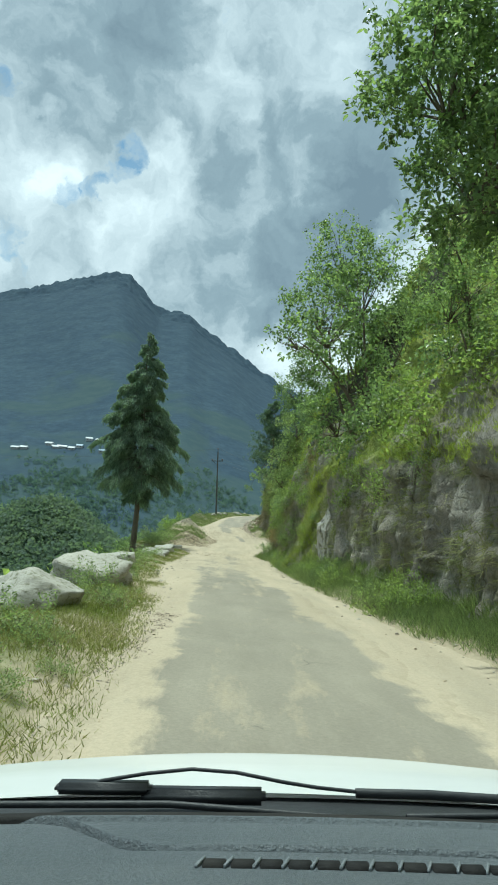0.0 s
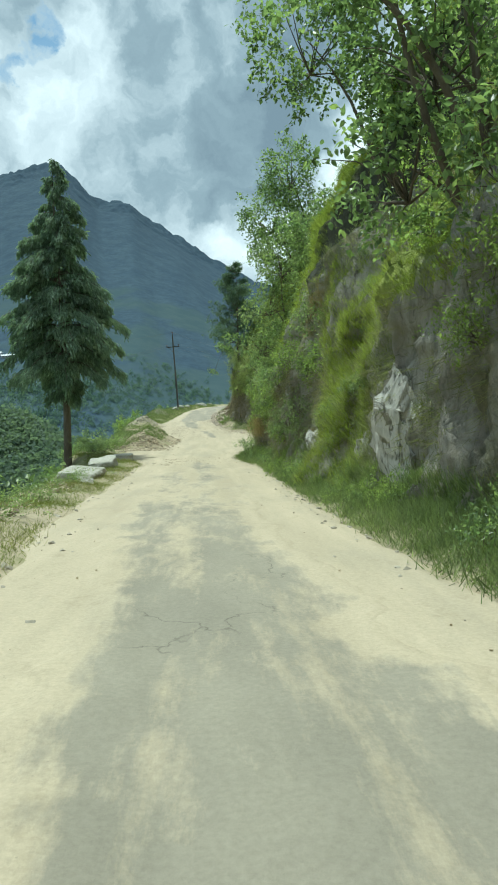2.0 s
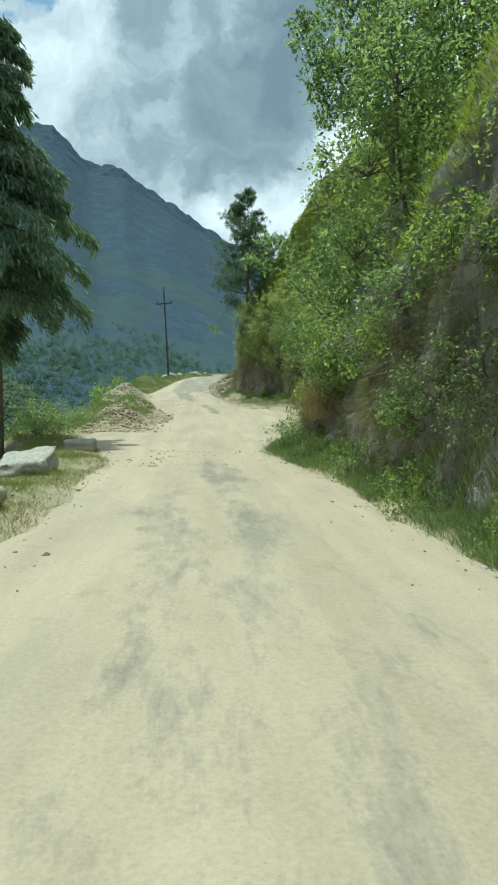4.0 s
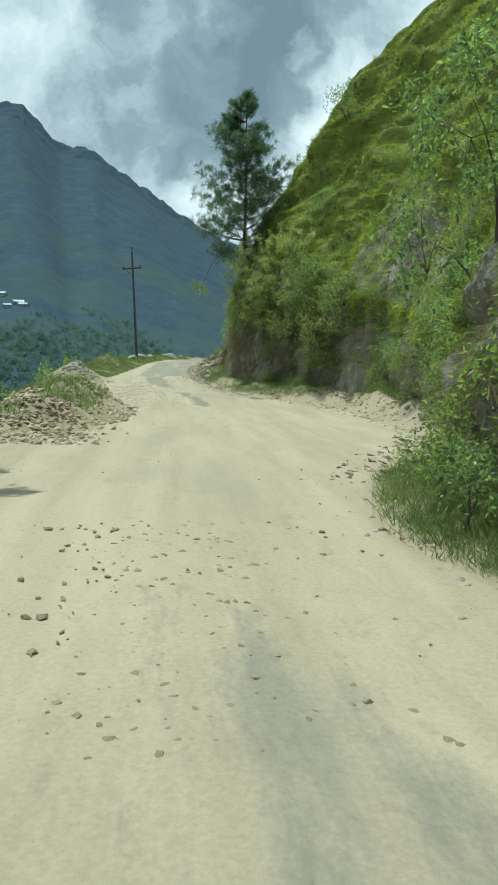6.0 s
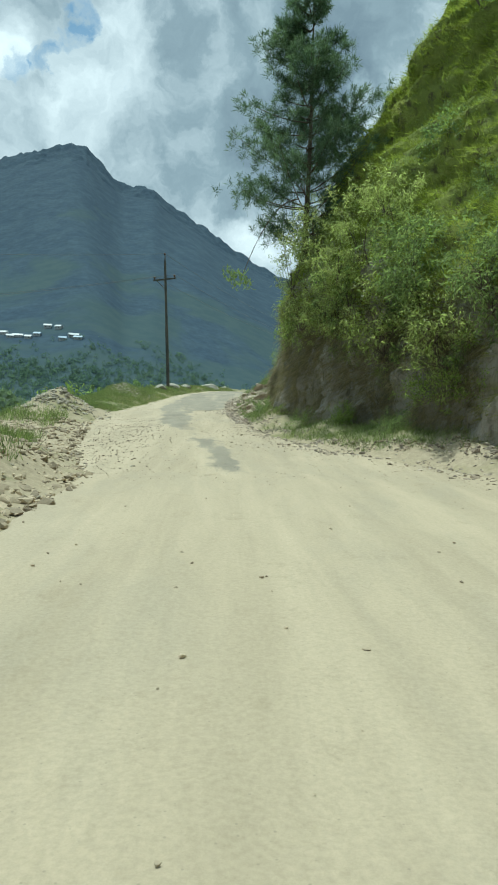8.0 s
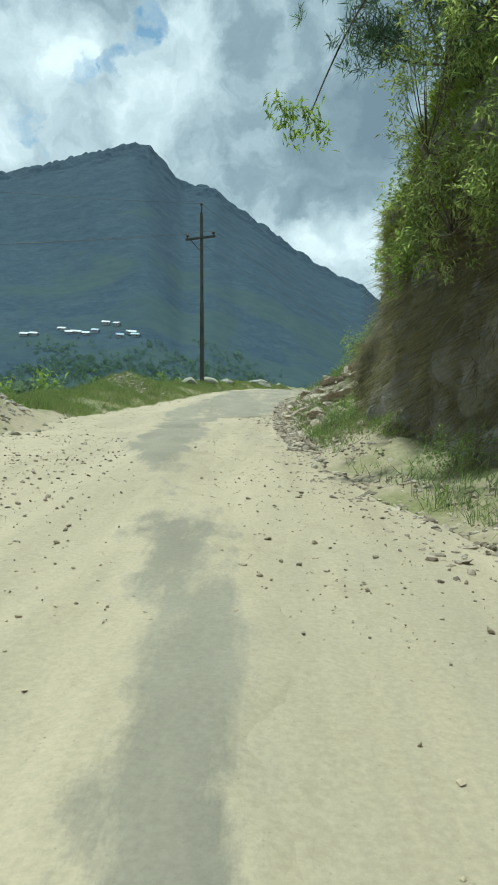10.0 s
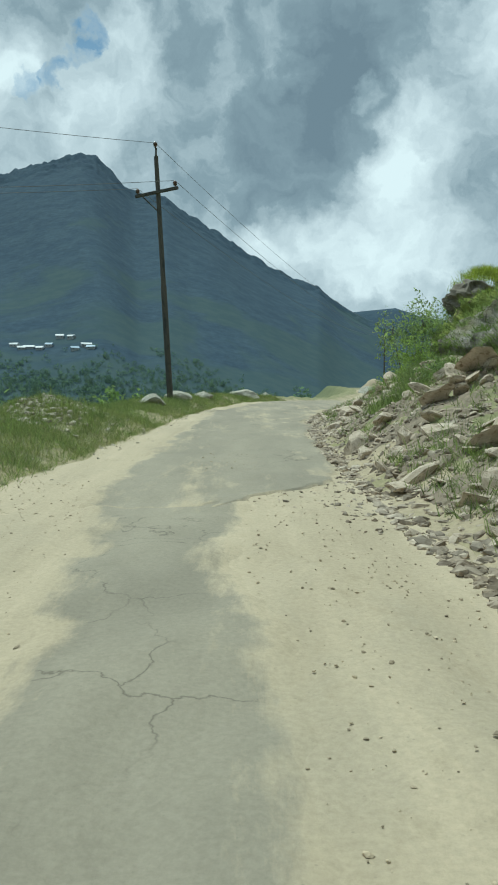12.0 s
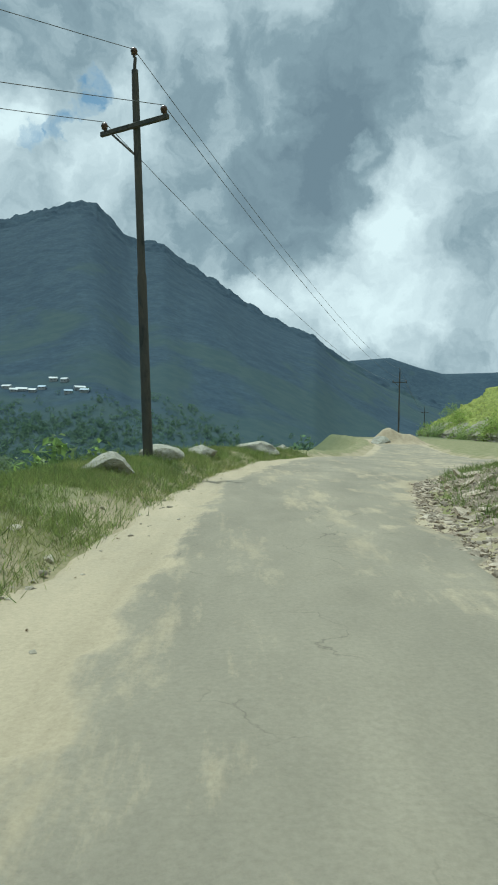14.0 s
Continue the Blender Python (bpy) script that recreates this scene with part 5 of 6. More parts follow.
# ---- power line ----
def utility_pole(base, height, lean, arm_turn, label):
    ob = thing("utility_pole", Matrix.LocRotScale(base, Euler((0, lean, arm_turn)), None), label, "pole", "utility poles")
    z = np.array([-0.6, 0, height * 0.45, height * 0.46, height * 0.9, height * 0.955])
    v, f = tube(np.stack([z * 0, z * 0, z], 1), [0.14, 0.14, 0.13, 0.11, 0.10, 0.09], 10)
    mesh_ob("shaft", v, f, "pole_paint", True, ob)
    v, f = tube([(0, 0, height * 0.93), (0, 0, height * 0.965), (0.03, 0, height * 0.985), (-0.03, 0, height * 0.99)], [0.05, 0.045, 0.045, 0.03], 6)
    mesh_ob("top_bracket", v, f, "pole_paint", True, ob)
    bm = bmesh.new()
    arm_z = height * 0.815
    bmesh.ops.create_cube(bm, size=1, matrix=Matrix.Translation((0, -0.13, arm_z)) @ Matrix.Diagonal((2.2, 0.10, 0.13, 1)))
    bmesh.ops.bevel(bm, geom=list(bm.edges), offset=0.012, segments=1, affect="EDGES")
    arm = part("crossarm", bm, "pole_paint", ob)
    v, f = tube([(-0.75, -0.13, arm_z - 0.05), (-0.03, -0.13, arm_z - 0.75)], [0.03, 0.03], 6)
    mesh_ob("brace", v, f, "pole_paint", True, ob)
    tops = [(-0.97, -0.13, arm_z + 0.32), (0.97, -0.13, arm_z + 0.32), (0, 0, height + 0.07)]
    for x, y, top in tops:
        low_z = top - (0.26 if x else 0.2)
        zz = np.array([low_z, low_z + 0.06, low_z + 0.07, low_z + 0.13, low_z + 0.14, low_z + 0.2, low_z + 0.25])
        v, f = tube(np.stack([zz * 0 + x, zz * 0 + y, zz], 1), [0.03, 0.03, 0.085, 0.075, 0.10, 0.085, 0.03], 8)
        mesh_ob("insulator", v, f, "porcelain", True, arm if x else ob)
    return [ob.matrix_basis @ Vector(p) for p in tops]


def wires(a, b, sag):
    for p, q in zip(a, b):
        s = np.linspace(0, 1, 24)[:, None]
        pts = np.array(p)[None] * (1 - s) + np.array(q)[None] * s - np.array([[0, 0, 1.0]]) * sag * 4 * s * (1 - s)
        v, f = tube(pts, [0.010] * 24, 5)
        tagged(mesh_ob("power_line", v, f, "wire", True), "thin grey overhead wire strung between utility poles", "wire", "overhead wires")


POLE = "weathered steel utility pole with crossarm and three insulators"
p1 = utility_pole((-4.5, 121.4, float(land(-4.5, 121.4))), 11.0, radians(-3.4), radians(-28), POLE)
p2 = utility_pole((22.9, 212.0, -5.5), 11.0, 0.0, radians(-12), POLE)
p3 = utility_pole((58.0, 330.0, -7.0), 10.0, 0.0, radians(-12), POLE)
p0 = utility_pole((-40.0, 84.0, float(land(-40.0, 84.0))), 27.5, 0.0, radians(40), POLE)
wires(p0, p1, 0.9)
wires(p1, p2, 1.6)
wires(p2, p3, 2.0)


# ---- stones ----
def rock_mesh(seed, cut=0.36, level=2):
    g = np.random.default_rng(seed)
    bm = bmesh.new()
    bmesh.ops.create_icosphere(bm, subdivisions=level, radius=1.0)
    planes = [(Vector(unit(g.normal(size=3))), g.uniform(cut, cut * 1.3 + 0.25)) for _ in range(10)]
    for v in bm.verts:
        d = v.co.normalized()
        for nrm, off in planes:
            s = d.dot(nrm)
            if s > off:
                v.co -= nrm * (v.co.dot(nrm) - off)
        v.co += d * (noise.noise(v.co * 2.2 + Vector((seed, 0, 0))) * 0.10 + noise.noise(v.co * 6 + Vector((0, seed, 0))) * 0.04)
    return bm


def rock_data(name, seed, material, level=2, cut=0.36):
    me = bpy.data.meshes.new(name)
    bm = rock_mesh(seed, cut, level)
    bm.to_mesh(me)
    bm.free()
    me.materials.append(M[material])
    if cut > 0.5:
        me.polygons.foreach_set("use_smooth", np.full(len(me.polygons), True))
    return me


big = [rock_data("boulder", 70 + k, "block", 4, 0.56) for k in range(5)]
rng = np.random.default_rng(9)
BOULDERS = [
    (-3.2, 11.4, 0.95, 0.75, 0.50),
    (-3.9, 24.0, 0.4, 0.5, 0.35), (-4.1, 37.6, 0.3, 0.35, 0.25),
    (-4.7, 116.5, 0.62, 0.5, 0.30), (-4.2, 122.3, 0.66, 0.5, 0.33), (-3.2, 124.6, 0.6, 0.45, 0.28), (-1.2, 132.0, 0.95, 0.55, 0.34), (0.4, 138.5, 0.5, 0.4, 0.25),
    (19.0, 205.0, 1.6, 1.2, 1.0),
]
for k, (x, y, sx, sy, sz) in enumerate(BOULDERS):
    ob = new("boulder", big[k % 5])
    z = float(land(x, y))
    ob.matrix_basis = Matrix.LocRotScale((x, y, z + sz * 0.2), Euler((rng.uniform(-0.15, 0.15), rng.uniform(-0.15, 0.15), rng.uniform(-0.4, 0.4))), Vector((sx, sy, sz)))
    tagged(ob, "pale grey weathered boulder on the grassy road verge", "boulder", "boulders along the verge")


def block_mesh(seed):
    """A weathered masonry block: a worn, slightly uneven box."""
    bm = bmesh.new()
    bmesh.ops.create_cube(bm, size=2)
    bmesh.ops.subdivide_edges(bm, edges=list(bm.edges), cuts=8, use_grid_fill=True)
    for v in bm.verts:
        c = v.co.copy()
        r = c.length / 1.5
        v.co = c * (1 - 0.07 * smooth((r - 0.72) / 0.45))
        v.co += c.normalized() * (0.22 * noise.noise(c * 1.1 + Vector((seed, 0, 0))) + 0.13 * noise.noise(c * 3 + Vector((0, seed, 0))) + 0.07 * noise.noise(c * 8 + Vector((0, 0, seed))))
        v.co.z += 0.12 * c.x * (1 if seed % 2 else -1) * max(0, c.z)
    me = bpy.data.meshes.new("parapet_block")
    bm.to_mesh(me)
    bm.free()
    me.materials.append(M["block"])
    me.polygons.foreach_set("use_smooth", np.full(len(me.polygons), True))
    return me


blocks = [block_mesh(500 + k) for k in range(4)]
for k, (x, y, sx, sy, sz, turn) in enumerate(((-3.1, 15.6, 0.62, 1.0, 0.55, -0.15), (-3.5, 20.8, 0.5, 0.9, 0.42, 0.1), (-4.8, 41.0, 0.70, 0.85, 0.40, -0.1), (-4.9, 47.0, 0.6, 0.85, 0.38, 0.05), (-4.8, 53.8, 0.5, 0.7, 0.34, 0.1))):
    ob = new("parapet_block", blocks[k % 4])
    ob.matrix_basis = Matrix.LocRotScale((x, y, float(land(x, y)) + sz * 0.26), Euler((rng.uniform(-0.08, 0.08), rng.uniform(-0.1, 0.1), turn)), Vector((sx * 0.95, sy * 1.05, sz * 0.66)))
    tagged(ob, "large pale worn stone block edging the drop", "stone block", "stone blocks along the drop")


def gravel_heap():
    xs, ys = np.linspace(-5, 5, 40), np.linspace(-4, 4, 32)
    gx, gy, f = sheet(xs, ys)
    h = 2.3 * np.exp(-((gx + 1.0) / 2.0) ** 2 - (gy / 1.8) ** 2) + 1.3 * np.exp(-((gx - 2.4) / 1.7) ** 2 - (gy / 1.6) ** 2) + 0.06 * wob(gx, gy, 5.0) - 0.12
    ob = mesh_ob("gravel_mound", np.stack([gx, gy, h], -1).reshape(-1, 3), f, "pebble", True)
    ob.location = (21.2, 207.0, -5.7)
    tagged(ob, "pale mound of gravel beside the distant bend", "gravel mound")


gravel_heap()


def scatter(name, spots, size, material, label, category, parent=None, seed=0, flat=0.6):
    """Many small stones as one mesh."""
    g = np.random.default_rng(seed)
    protos = []
    for k in range(6):
        bm = rock_mesh(300 + k, level=1)
        bm.verts.ensure_lookup_table()
        protos.append((np.array([v.co[:] for v in bm.verts]), np.array([[v.index for v in f.verts] for f in bm.faces])))
        bm.free()
    pieces = []
    for p in spots:
        v, f = protos[g.integers(6)]
        s = size * (0.25 + 0.95 * g.uniform(0, 1) ** 2.2) * np.array([g.uniform(0.7, 1.4), g.uniform(0.7, 1.4), flat * g.uniform(0.6, 1.2)])
        a = g.uniform(0, 6.28)
        rot = np.array([[np.cos(a), -np.sin(a), 0], [np.sin(a), np.cos(a), 0], [g.normal() * 0.15, g.normal() * 0.15, 1]])
        pieces.append(((v * s) @ rot.T + p, f))
    v, f = join(pieces)
    ob = mesh_ob(name, v, f, material, False, parent)
    return tagged(ob, label, category, kind="stuff")


def spots_on(g, n, x_of, y0, y1, lift=0.0):
    y = g.uniform(y0, y1, n)
    x = x_of(y, g)
    return np.stack([x, y, np.where((x > left_x(y) - 0.2) & (x < right_x(y) + 0.2), np.maximum(land(x, y), road_surface(x, y)), land(x, y)) + lift], -1)


rng = np.random.default_rng(10)
# rubble slope on the inner side of the bend: the large stones singly, the rest together
rubble = thing("rubble_slope", Matrix.Identity(4), "heap of broken brown rock fallen beside the road", "rubble")
gx, gy, f = sheet(np.linspace(0, 1, 24), np.arange(91, 120.5, 0.3))
bx = right_x(gy) + 0.15 + 0.25 * wob(gy, gx, 1.9) + gx * (np.interp(gy, FOOT_Y, FOOT_X) + 0.4 - right_x(gy))
mesh_ob("earth", np.stack([bx, gy, land(bx, gy) + 0.05 * smooth(np.minimum(gx * 8, 1)) * smooth(np.minimum((gy - 91) / 2, (120.2 - gy) / 2)) - 0.03 + 0.05 * rough(bx * 3, gy * 3, 41)], -1).reshape(-1, 3), f, "rubble_earth", False, rubble)
slabs = [rock_data("stone", 90 + k, "rubble", 2) for k in range(8)]
for k in range(295):
    y = rng.uniform(93, 118)
    u = rng.uniform(0, 1)
    x = float(right_x(y)) + 0.3 + u * (float(np.interp(y, FOOT_Y, FOOT_X)) - float(right_x(y)) - 0.2)
    s = rng.uniform(0.10, 0.36) * (0.7 + 0.5 * u) * (1.2 if 99 < y < 112 else 0.8)
    ob = new("stone", slabs[k % 8])
    ob.parent = rubble
    ob.matrix_basis = Matrix.LocRotScale((x, y, float(land(x, y)) + s * 0.25), Euler((rng.normal() * 0.5, rng.normal() * 0.5, rng.uniform(0, 6.28))), Vector((s * rng.uniform(0.9, 1.9), s * rng.uniform(0.7, 1.4), s * rng.uniform(0.3, 0.65))))
scatter("loose_stone", spots_on(rng, 12500, lambda y, g: right_x(y) - 0.15 + g.uniform(0, 1, len(y)) ** 1.3 * (np.interp(y, FOOT_Y, FOOT_X) - right_x(y)), 90, 121), 0.105, "rubble", "small broken stones between the larger rocks", "", rubble, 1)
scatter("road_pebbles", spots_on(rng, 900, lambda y, g: left_x(y) + (right_x(y) - left_x(y)) * g.uniform(0, 1, len(y)), 2, 120, 0.008), 0.026, "pebble", "small stones strewn over the road", "pebbles", None, 2)
scatter("road_pebbles", spots_on(rng, 6500, lambda y, g: left_x(y) + (right_x(y) - left_x(y)) * (0.5 + 0.5 * np.sign(g.uniform(-1, 1, len(y))) * g.uniform(0, 1, len(y)) ** 0.6), 74, 100.5, 0.004), 0.017, "pebble", "small brown stones strewn over the rough bend", "pebbles", None, 3)
scatter("road_pebbles", spots_on(rng, 420, lambda y, g: -1.2 + 0.75 * g.normal(size=len(y)), 49, 54, 0.012), 0.042, "soil", "dark stones strewn over a bare patch of the road", "pebbles", None, 15)
scatter("edge_stones", spots_on(rng, 1500, lambda y, g: right_x(y) - 0.25 + 0.4 * g.normal(size=len(y)), 97, 121, 0.0), 0.055, "rubble", "brown chips spilt from the rubble onto the road", "pebbles", None, 26)
scatter("edge_stones", spots_on(rng, 900, lambda y, g: np.interp(y, [98.3, 99.3, 100.4, 104, 112, 119], [-1.8, -1.0, 0.1, 0.25, 0.6, 1.9]) + 0.12 + 0.2 * g.normal(size=len(y)), 98.5, 119, 0.0), 0.035, "rubble", "crumbled gravel along the broken asphalt edge", "pebbles", None, 27)
scatter("road_pebbles", spots_on(np.random.default_rng(90), 60, lambda y, g: np.where(g.uniform(0, 1, len(y)) < 0.5, -2.05, -1.5) + 0.12 * g.normal(size=len(y)), 101.3, 104.0, 0.032), 0.03, "soil", "dark stones in two lines on the asphalt", "pebbles", None, 29)
scatter("road_pebbles", spots_on(np.random.default_rng(91), 130, lambda y, g: 0.5 + 0.9 * g.normal(size=len(y)), 80, 87, 0.01), 0.036, "soil", "dark stones lying on the dusty bend", "pebbles", None, 30)
scatter("heap_stones", spots_on(rng, 1100, lambda y, g: -4.6 + 0.7 * g.normal(size=len(y)), 62, 67), 0.13, "pebble", "pale broken stones tipped at the road edge", "pebbles", None, 16)
scatter("edge_stones", spots_on(rng, 1500, lambda y, g: -1.0 + 0.25 * g.normal(size=len(y)), 7.0, 12.5, 0.0), 0.026, "rubble", "loose gravel where the asphalt edge has broken away", "pebbles", None, 14)
scatter("edge_stones", spots_on(rng, 1100, lambda y, g: left_x(y) - 0.3 + g.normal(size=len(y)) * 0.5, 2.5, 20), 0.018, "pebble", "small gravel on the trodden verge", "pebbles", None, 24)
scatter("road_pebbles", spots_on(rng, 900, lambda y, g: -2.9 + 0.8 * g.normal(size=len(y)), 75, 91, 0.01), 0.036, "rubble", "dark stones along the outer side of the bend", "pebbles", None, 25)
scatter("edge_stones", spots_on(rng, 900, lambda y, g: right_x(y) + g.normal(size=len(y)) * 0.35 + 0.3, 8, 92), 0.06, "stone", "pale chips along the road edge below the cliff", "pebbles", None, 4)
scatter("edge_stones", spots_on(rng, 900, lambda y, g: left_x(y) - 0.3 + g.normal(size=len(y)) * 0.4, 4, 120), 0.06, "stone", "pale chips along the outer road edge", "pebbles", None, 5)
scatter("heap_stones", spots_on(rng, 2600, lambda y, g: left_x(y) + 0.2 - g.uniform(0, 1, len(y)) ** 1.2 * 3.6, 61.5, 88), 0.13, "pebble", "pale broken stones on the spoil heap", "pebbles", None, 6)
scatter("heap_stones", spots_on(rng, 800, lambda y, g: -6.9 + g.normal(size=len(y)) * 0.8, 89.5, 94), 0.13, "stone", "pale broken stones dumped beside the wide bend", "pebbles", None, 17)
scatter("heap_stones", spots_on(rng, 600, lambda y, g: -6.3 + g.normal(size=len(y)) * 0.6, 105.8, 110.0, 0.02), 0.13, "stone", "pale stones heaped on the verge", "pebbles", None, 7)
scatter("heap_stones", spots_on(rng, 520, lambda y, g: left_x(y) - 0.9 - g.uniform(0, 1.2, len(y)), 24.5, 38), 0.16, "pebble", "heap of pale broken stones on the verge", "pebbles", None, 8)
scatter("edge_stones", spots_on(rng, 2600, lambda y, g: right_x(y) - 0.2 + g.normal(size=len(y)) * 0.3 + g.uniform(0, 1, len(y)) * 1.2, 76, 92, -0.01), 0.065, "rubble", "brown stones along the bank below the cliff corner", "pebbles", None, 28)
scatter("heap_stones", spots_on(rng, 2200, lambda y, g: right_x(y) - 1.3 + g.uniform(0, 1, len(y)) ** 0.6 * 2.6, 57, 83), 0.10, "rubble", "fallen stones at the foot of the slope", "pebbles", None, 9)


# ---- grass ----
def lawn(name, at, height, material, label, seed, per=7, lean=0.4, wide=0.008, out=None, spread=0.09):
    g = np.random.default_rng(seed)
    p = np.repeat(at, per, 0)
    p = p + g.normal(size=p.shape) * np.array([spread, spread, 0.01])
    o = None if out is None else np.repeat(out, per, 0)
    h = np.repeat(np.asarray(height) * np.ones(len(at)), per)
    v, f = blades(g, p, h, lean, wide, o)
    return tagged(mesh_ob(name, v, f, material, False), label, "grass", kind="stuff")


def patchy(g, p, scale, cut):
    return p[wob(p[:, 0], p[:, 1], scale, 2.0) + g.normal(size=len(p)) * 0.35 > cut]


rng = np.random.default_rng(14)
foot = lambda y: np.interp(y, FOOT_Y, FOOT_X)
right = spots_on(rng, 13000, lambda y, g: right_x(y) + 0.25 + g.uniform(0, 1, len(y)) ** 0.8 * (foot(y) - right_x(y) + 0.1), 4, 59)
lawn("verge_grass", patchy(rng, right, 0.6, -0.5), 0.22, "grass", "lush green grass between the road and the cliff", 1, 13, 0.7, 0.005)
right = spots_on(rng, 7500, lambda y, g: right_x(y) + 0.45 + g.uniform(0, 1, len(y)) * (foot(y) - right_x(y) - 0.4), 60, 125)
lawn("verge_grass", patchy(rng, right, 0.5, -0.1), 0.20, "grass", "patchy grass below the slope", 2, 10, 0.6, 0.006)
left = spots_on(rng, 21000, lambda y, g: left_x(y) - 0.12 - g.uniform(0, 1, len(y)) ** 0.8 * 4.0, 4.5, 60)
lawn("verge_grass", patchy(rng, left, 0.7, -0.3), 0.12, "dry_grass", "uneven dry grass on the outer verge", 3, 8, 0.75, 0.0045)
left = spots_on(rng, 7500, lambda y, g: left_x(y) + 0.15 - g.uniform(0, 1, len(y)) * 2.6, 2.5, 18)
lawn("verge_grass", patchy(rng, left, 0.8, -0.2), 0.075, "dry_grass", "short trodden grass where the road meets the verge", 33, 7, 0.7, 0.004)
left = spots_on(rng, 40000, lambda y, g: left_x(y) - 0.05 - g.uniform(0, 1, len(y)) ** 0.8 * 5.2, 96, 137)
lawn("verge_grass", patchy(rng, left[:15000], 1.1, -0.2), 0.15, "grass", "green grass on the outer verge by the pole", 4, 14, 0.7, 0.0045)
lawn("verge_grass", patchy(rng, left[15000:34000], 0.8, -0.25), 0.12, "pale_grass", "yellowing grass on the outer verge by the pole", 14, 14, 0.7, 0.0045)
lawn("verge_grass", patchy(rng, left[34000:], 1.6, 0.45), 0.30, "grass", "taller green tufts standing out of the outer verge", 34, 16, 0.55, 0.005)
left = spots_on(rng, 7000, lambda y, g: left_x(y) - 0.9 - g.uniform(0, 1, len(y)) * 6, 60, 97)
lawn("verge_grass", patchy(rng, left, 0.5, 0.0), 0.30, "grass", "green grass over the spoil heap", 5)
left = spots_on(rng, 8000, lambda y, g: left_x(y) - 4 - g.uniform(0, 1, len(y)) * 16, 4, 130)
lawn("slope_grass", left, 0.5, "grass", "long grass on the valley side", 6, 4, 0.4, 0.03)


def cliff_tufts(n, y0, y1, v0, v1, height, material, label, seed, per, cut, out=(-0.5, 0.0, 0.0), wide=0.012):
    g = np.random.default_rng(seed)
    y, v = g.uniform(y0, y1, n), g.uniform(v0, v1, n)
    keep = wob(y, v * 6, 1.1, 3.0) + g.normal(size=n) * 0.4 > cut
    y, v = y[keep], v[keep]
    x, z = cliff_surface(y, v)
    return lawn("cliff_grass", np.stack([x + 0.03, y, z], -1), height * g.uniform(0.6, 1.4, len(y)), material, label, seed, per, 0.65, wide if out[2] > -1 else 0.006, np.tile(np.array(out), (len(y), 1)), 0.07)


cliff_tufts(11000, 2, 62, 0.9, 1.8, 0.17, "tussock", "tufts of bright grass above the rock face", 71, 10, -0.3, wide=0.007)
cliff_tufts(5000, 10, 34, 0.92, 1.5, 0.15, "tussock", "short bright grass on the shoulder of the cliff", 80, 12, -1.2, wide=0.006)
cliff_tufts(3600, 2, 62, 0.15, 0.9, 0.17, "dry_grass", "dry tufts of grass in the cracks of the rock", 72, 12, 0.3, wide=0.005)
cliff_tufts(26000, 58, 97, 0.85, 1.98, 0.2, "tussock", "bright green tussocky grass on the steep hillside", 73, 12, -0.7, wide=0.008)
cliff_tufts(22000, 58, 97, 0.75, 1.98, 0.28, "tussock", "mats of bright grass hanging over the hillside ledges", 83, 12, -0.1, (-0.7, -0.3, -0.9), 0.008)
cliff_tufts(3000, 58, 80, 0.12, 0.95, 0.26, "dry_grass", "dry grass hanging from the rock corner", 74, 9, 0.0, (-0.6, -0.3, -1.3))
cliff_tufts(7500, 79, 93, 0.10, 1.0, 0.42, "root_hair", "brown dead grass and roots hanging over the rock corner", 79, 9, -0.5, (-0.35, -0.25, -1.6))
cliff_tufts(7000, 108, 132, 0.4, 1.9, 0.2, "grass", "sunlit grass over the slope beyond the rubble", 85, 9, -0.6, (-0.6, -0.3, -0.4))
at = spots_on(np.random.default_rng(89), 900, lambda y, g: np.interp(y, [106, 109, 112, 116], [2.6, 3.5, 4.4, 4.8]) + 0.55 * g.normal(size=len(y)), 105.5, 116, 0.03)
lawn("rubble_grass", at, 0.34, "grass", "bright green weeds and grass grown over the top of the rubble", 89, 12, 0.6, 0.008)
cliff_tufts(7000, 96, 170, 0.5, 1.9, 0.26, "grass", "green grass on the slope above the rubble", 75, 7, -0.4)
cliff_tufts(900, 37, 41, 0.72, 0.92, 0.2, "rust_grass", "rust-brown dead grass on a ledge of the cliff", 77, 12, -0.8, wide=0.005)
cliff_tufts(6000, 30.6, 36.4, 0.05, 1.15, 0.22, "tussock", "bank of long bright grass leaning against the cliff", 81, 14, -0.55, (-0.5, -0.2, 0.1), 0.005)
cliff_tufts(3800, 30.0, 37.0, 0.0, 1.1, 0.26, "pale_grass", "yellowing blades among the bright grass of the bank", 87, 10, -0.4, (-0.6, -0.2, 0.0), 0.005)
cliff_tufts(5000, 10, 58, 0.0, 0.2, 0.3, "grass", "tall green grass against the foot of the cliff", 88, 12, -0.6, (-0.5, -0.1, 0.5), 0.006)
cliff_tufts(8000, 40.4, 46, 1.0, 1.75, 0.22, "tussock", "bright grass over the rib beside the dark hollow", 84, 12, -1.2, (-0.6, -0.3, -0.4), 0.006)
cliff_tufts(5000, 34, 58, 0.15, 1.0, 0.36, "root_hair", "brown dead grass hanging over the rock face", 86, 9, 0.0, (-0.4, -0.2, -1.5))
cliff_tufts(8000, 4, 60, 0.2, 1.0, 0.30, "pale_grass", "dry grass hanging in tufts over the rock face", 82, 9, 0.1, (-0.4, -0.2, -1.3))
g = np.random.default_rng(76)
at = np.stack([g.normal(2.55, 0.28, 90), g.normal(51.6, 0.7, 90), g.uniform(-2.45, -1.75, 90)], -1)
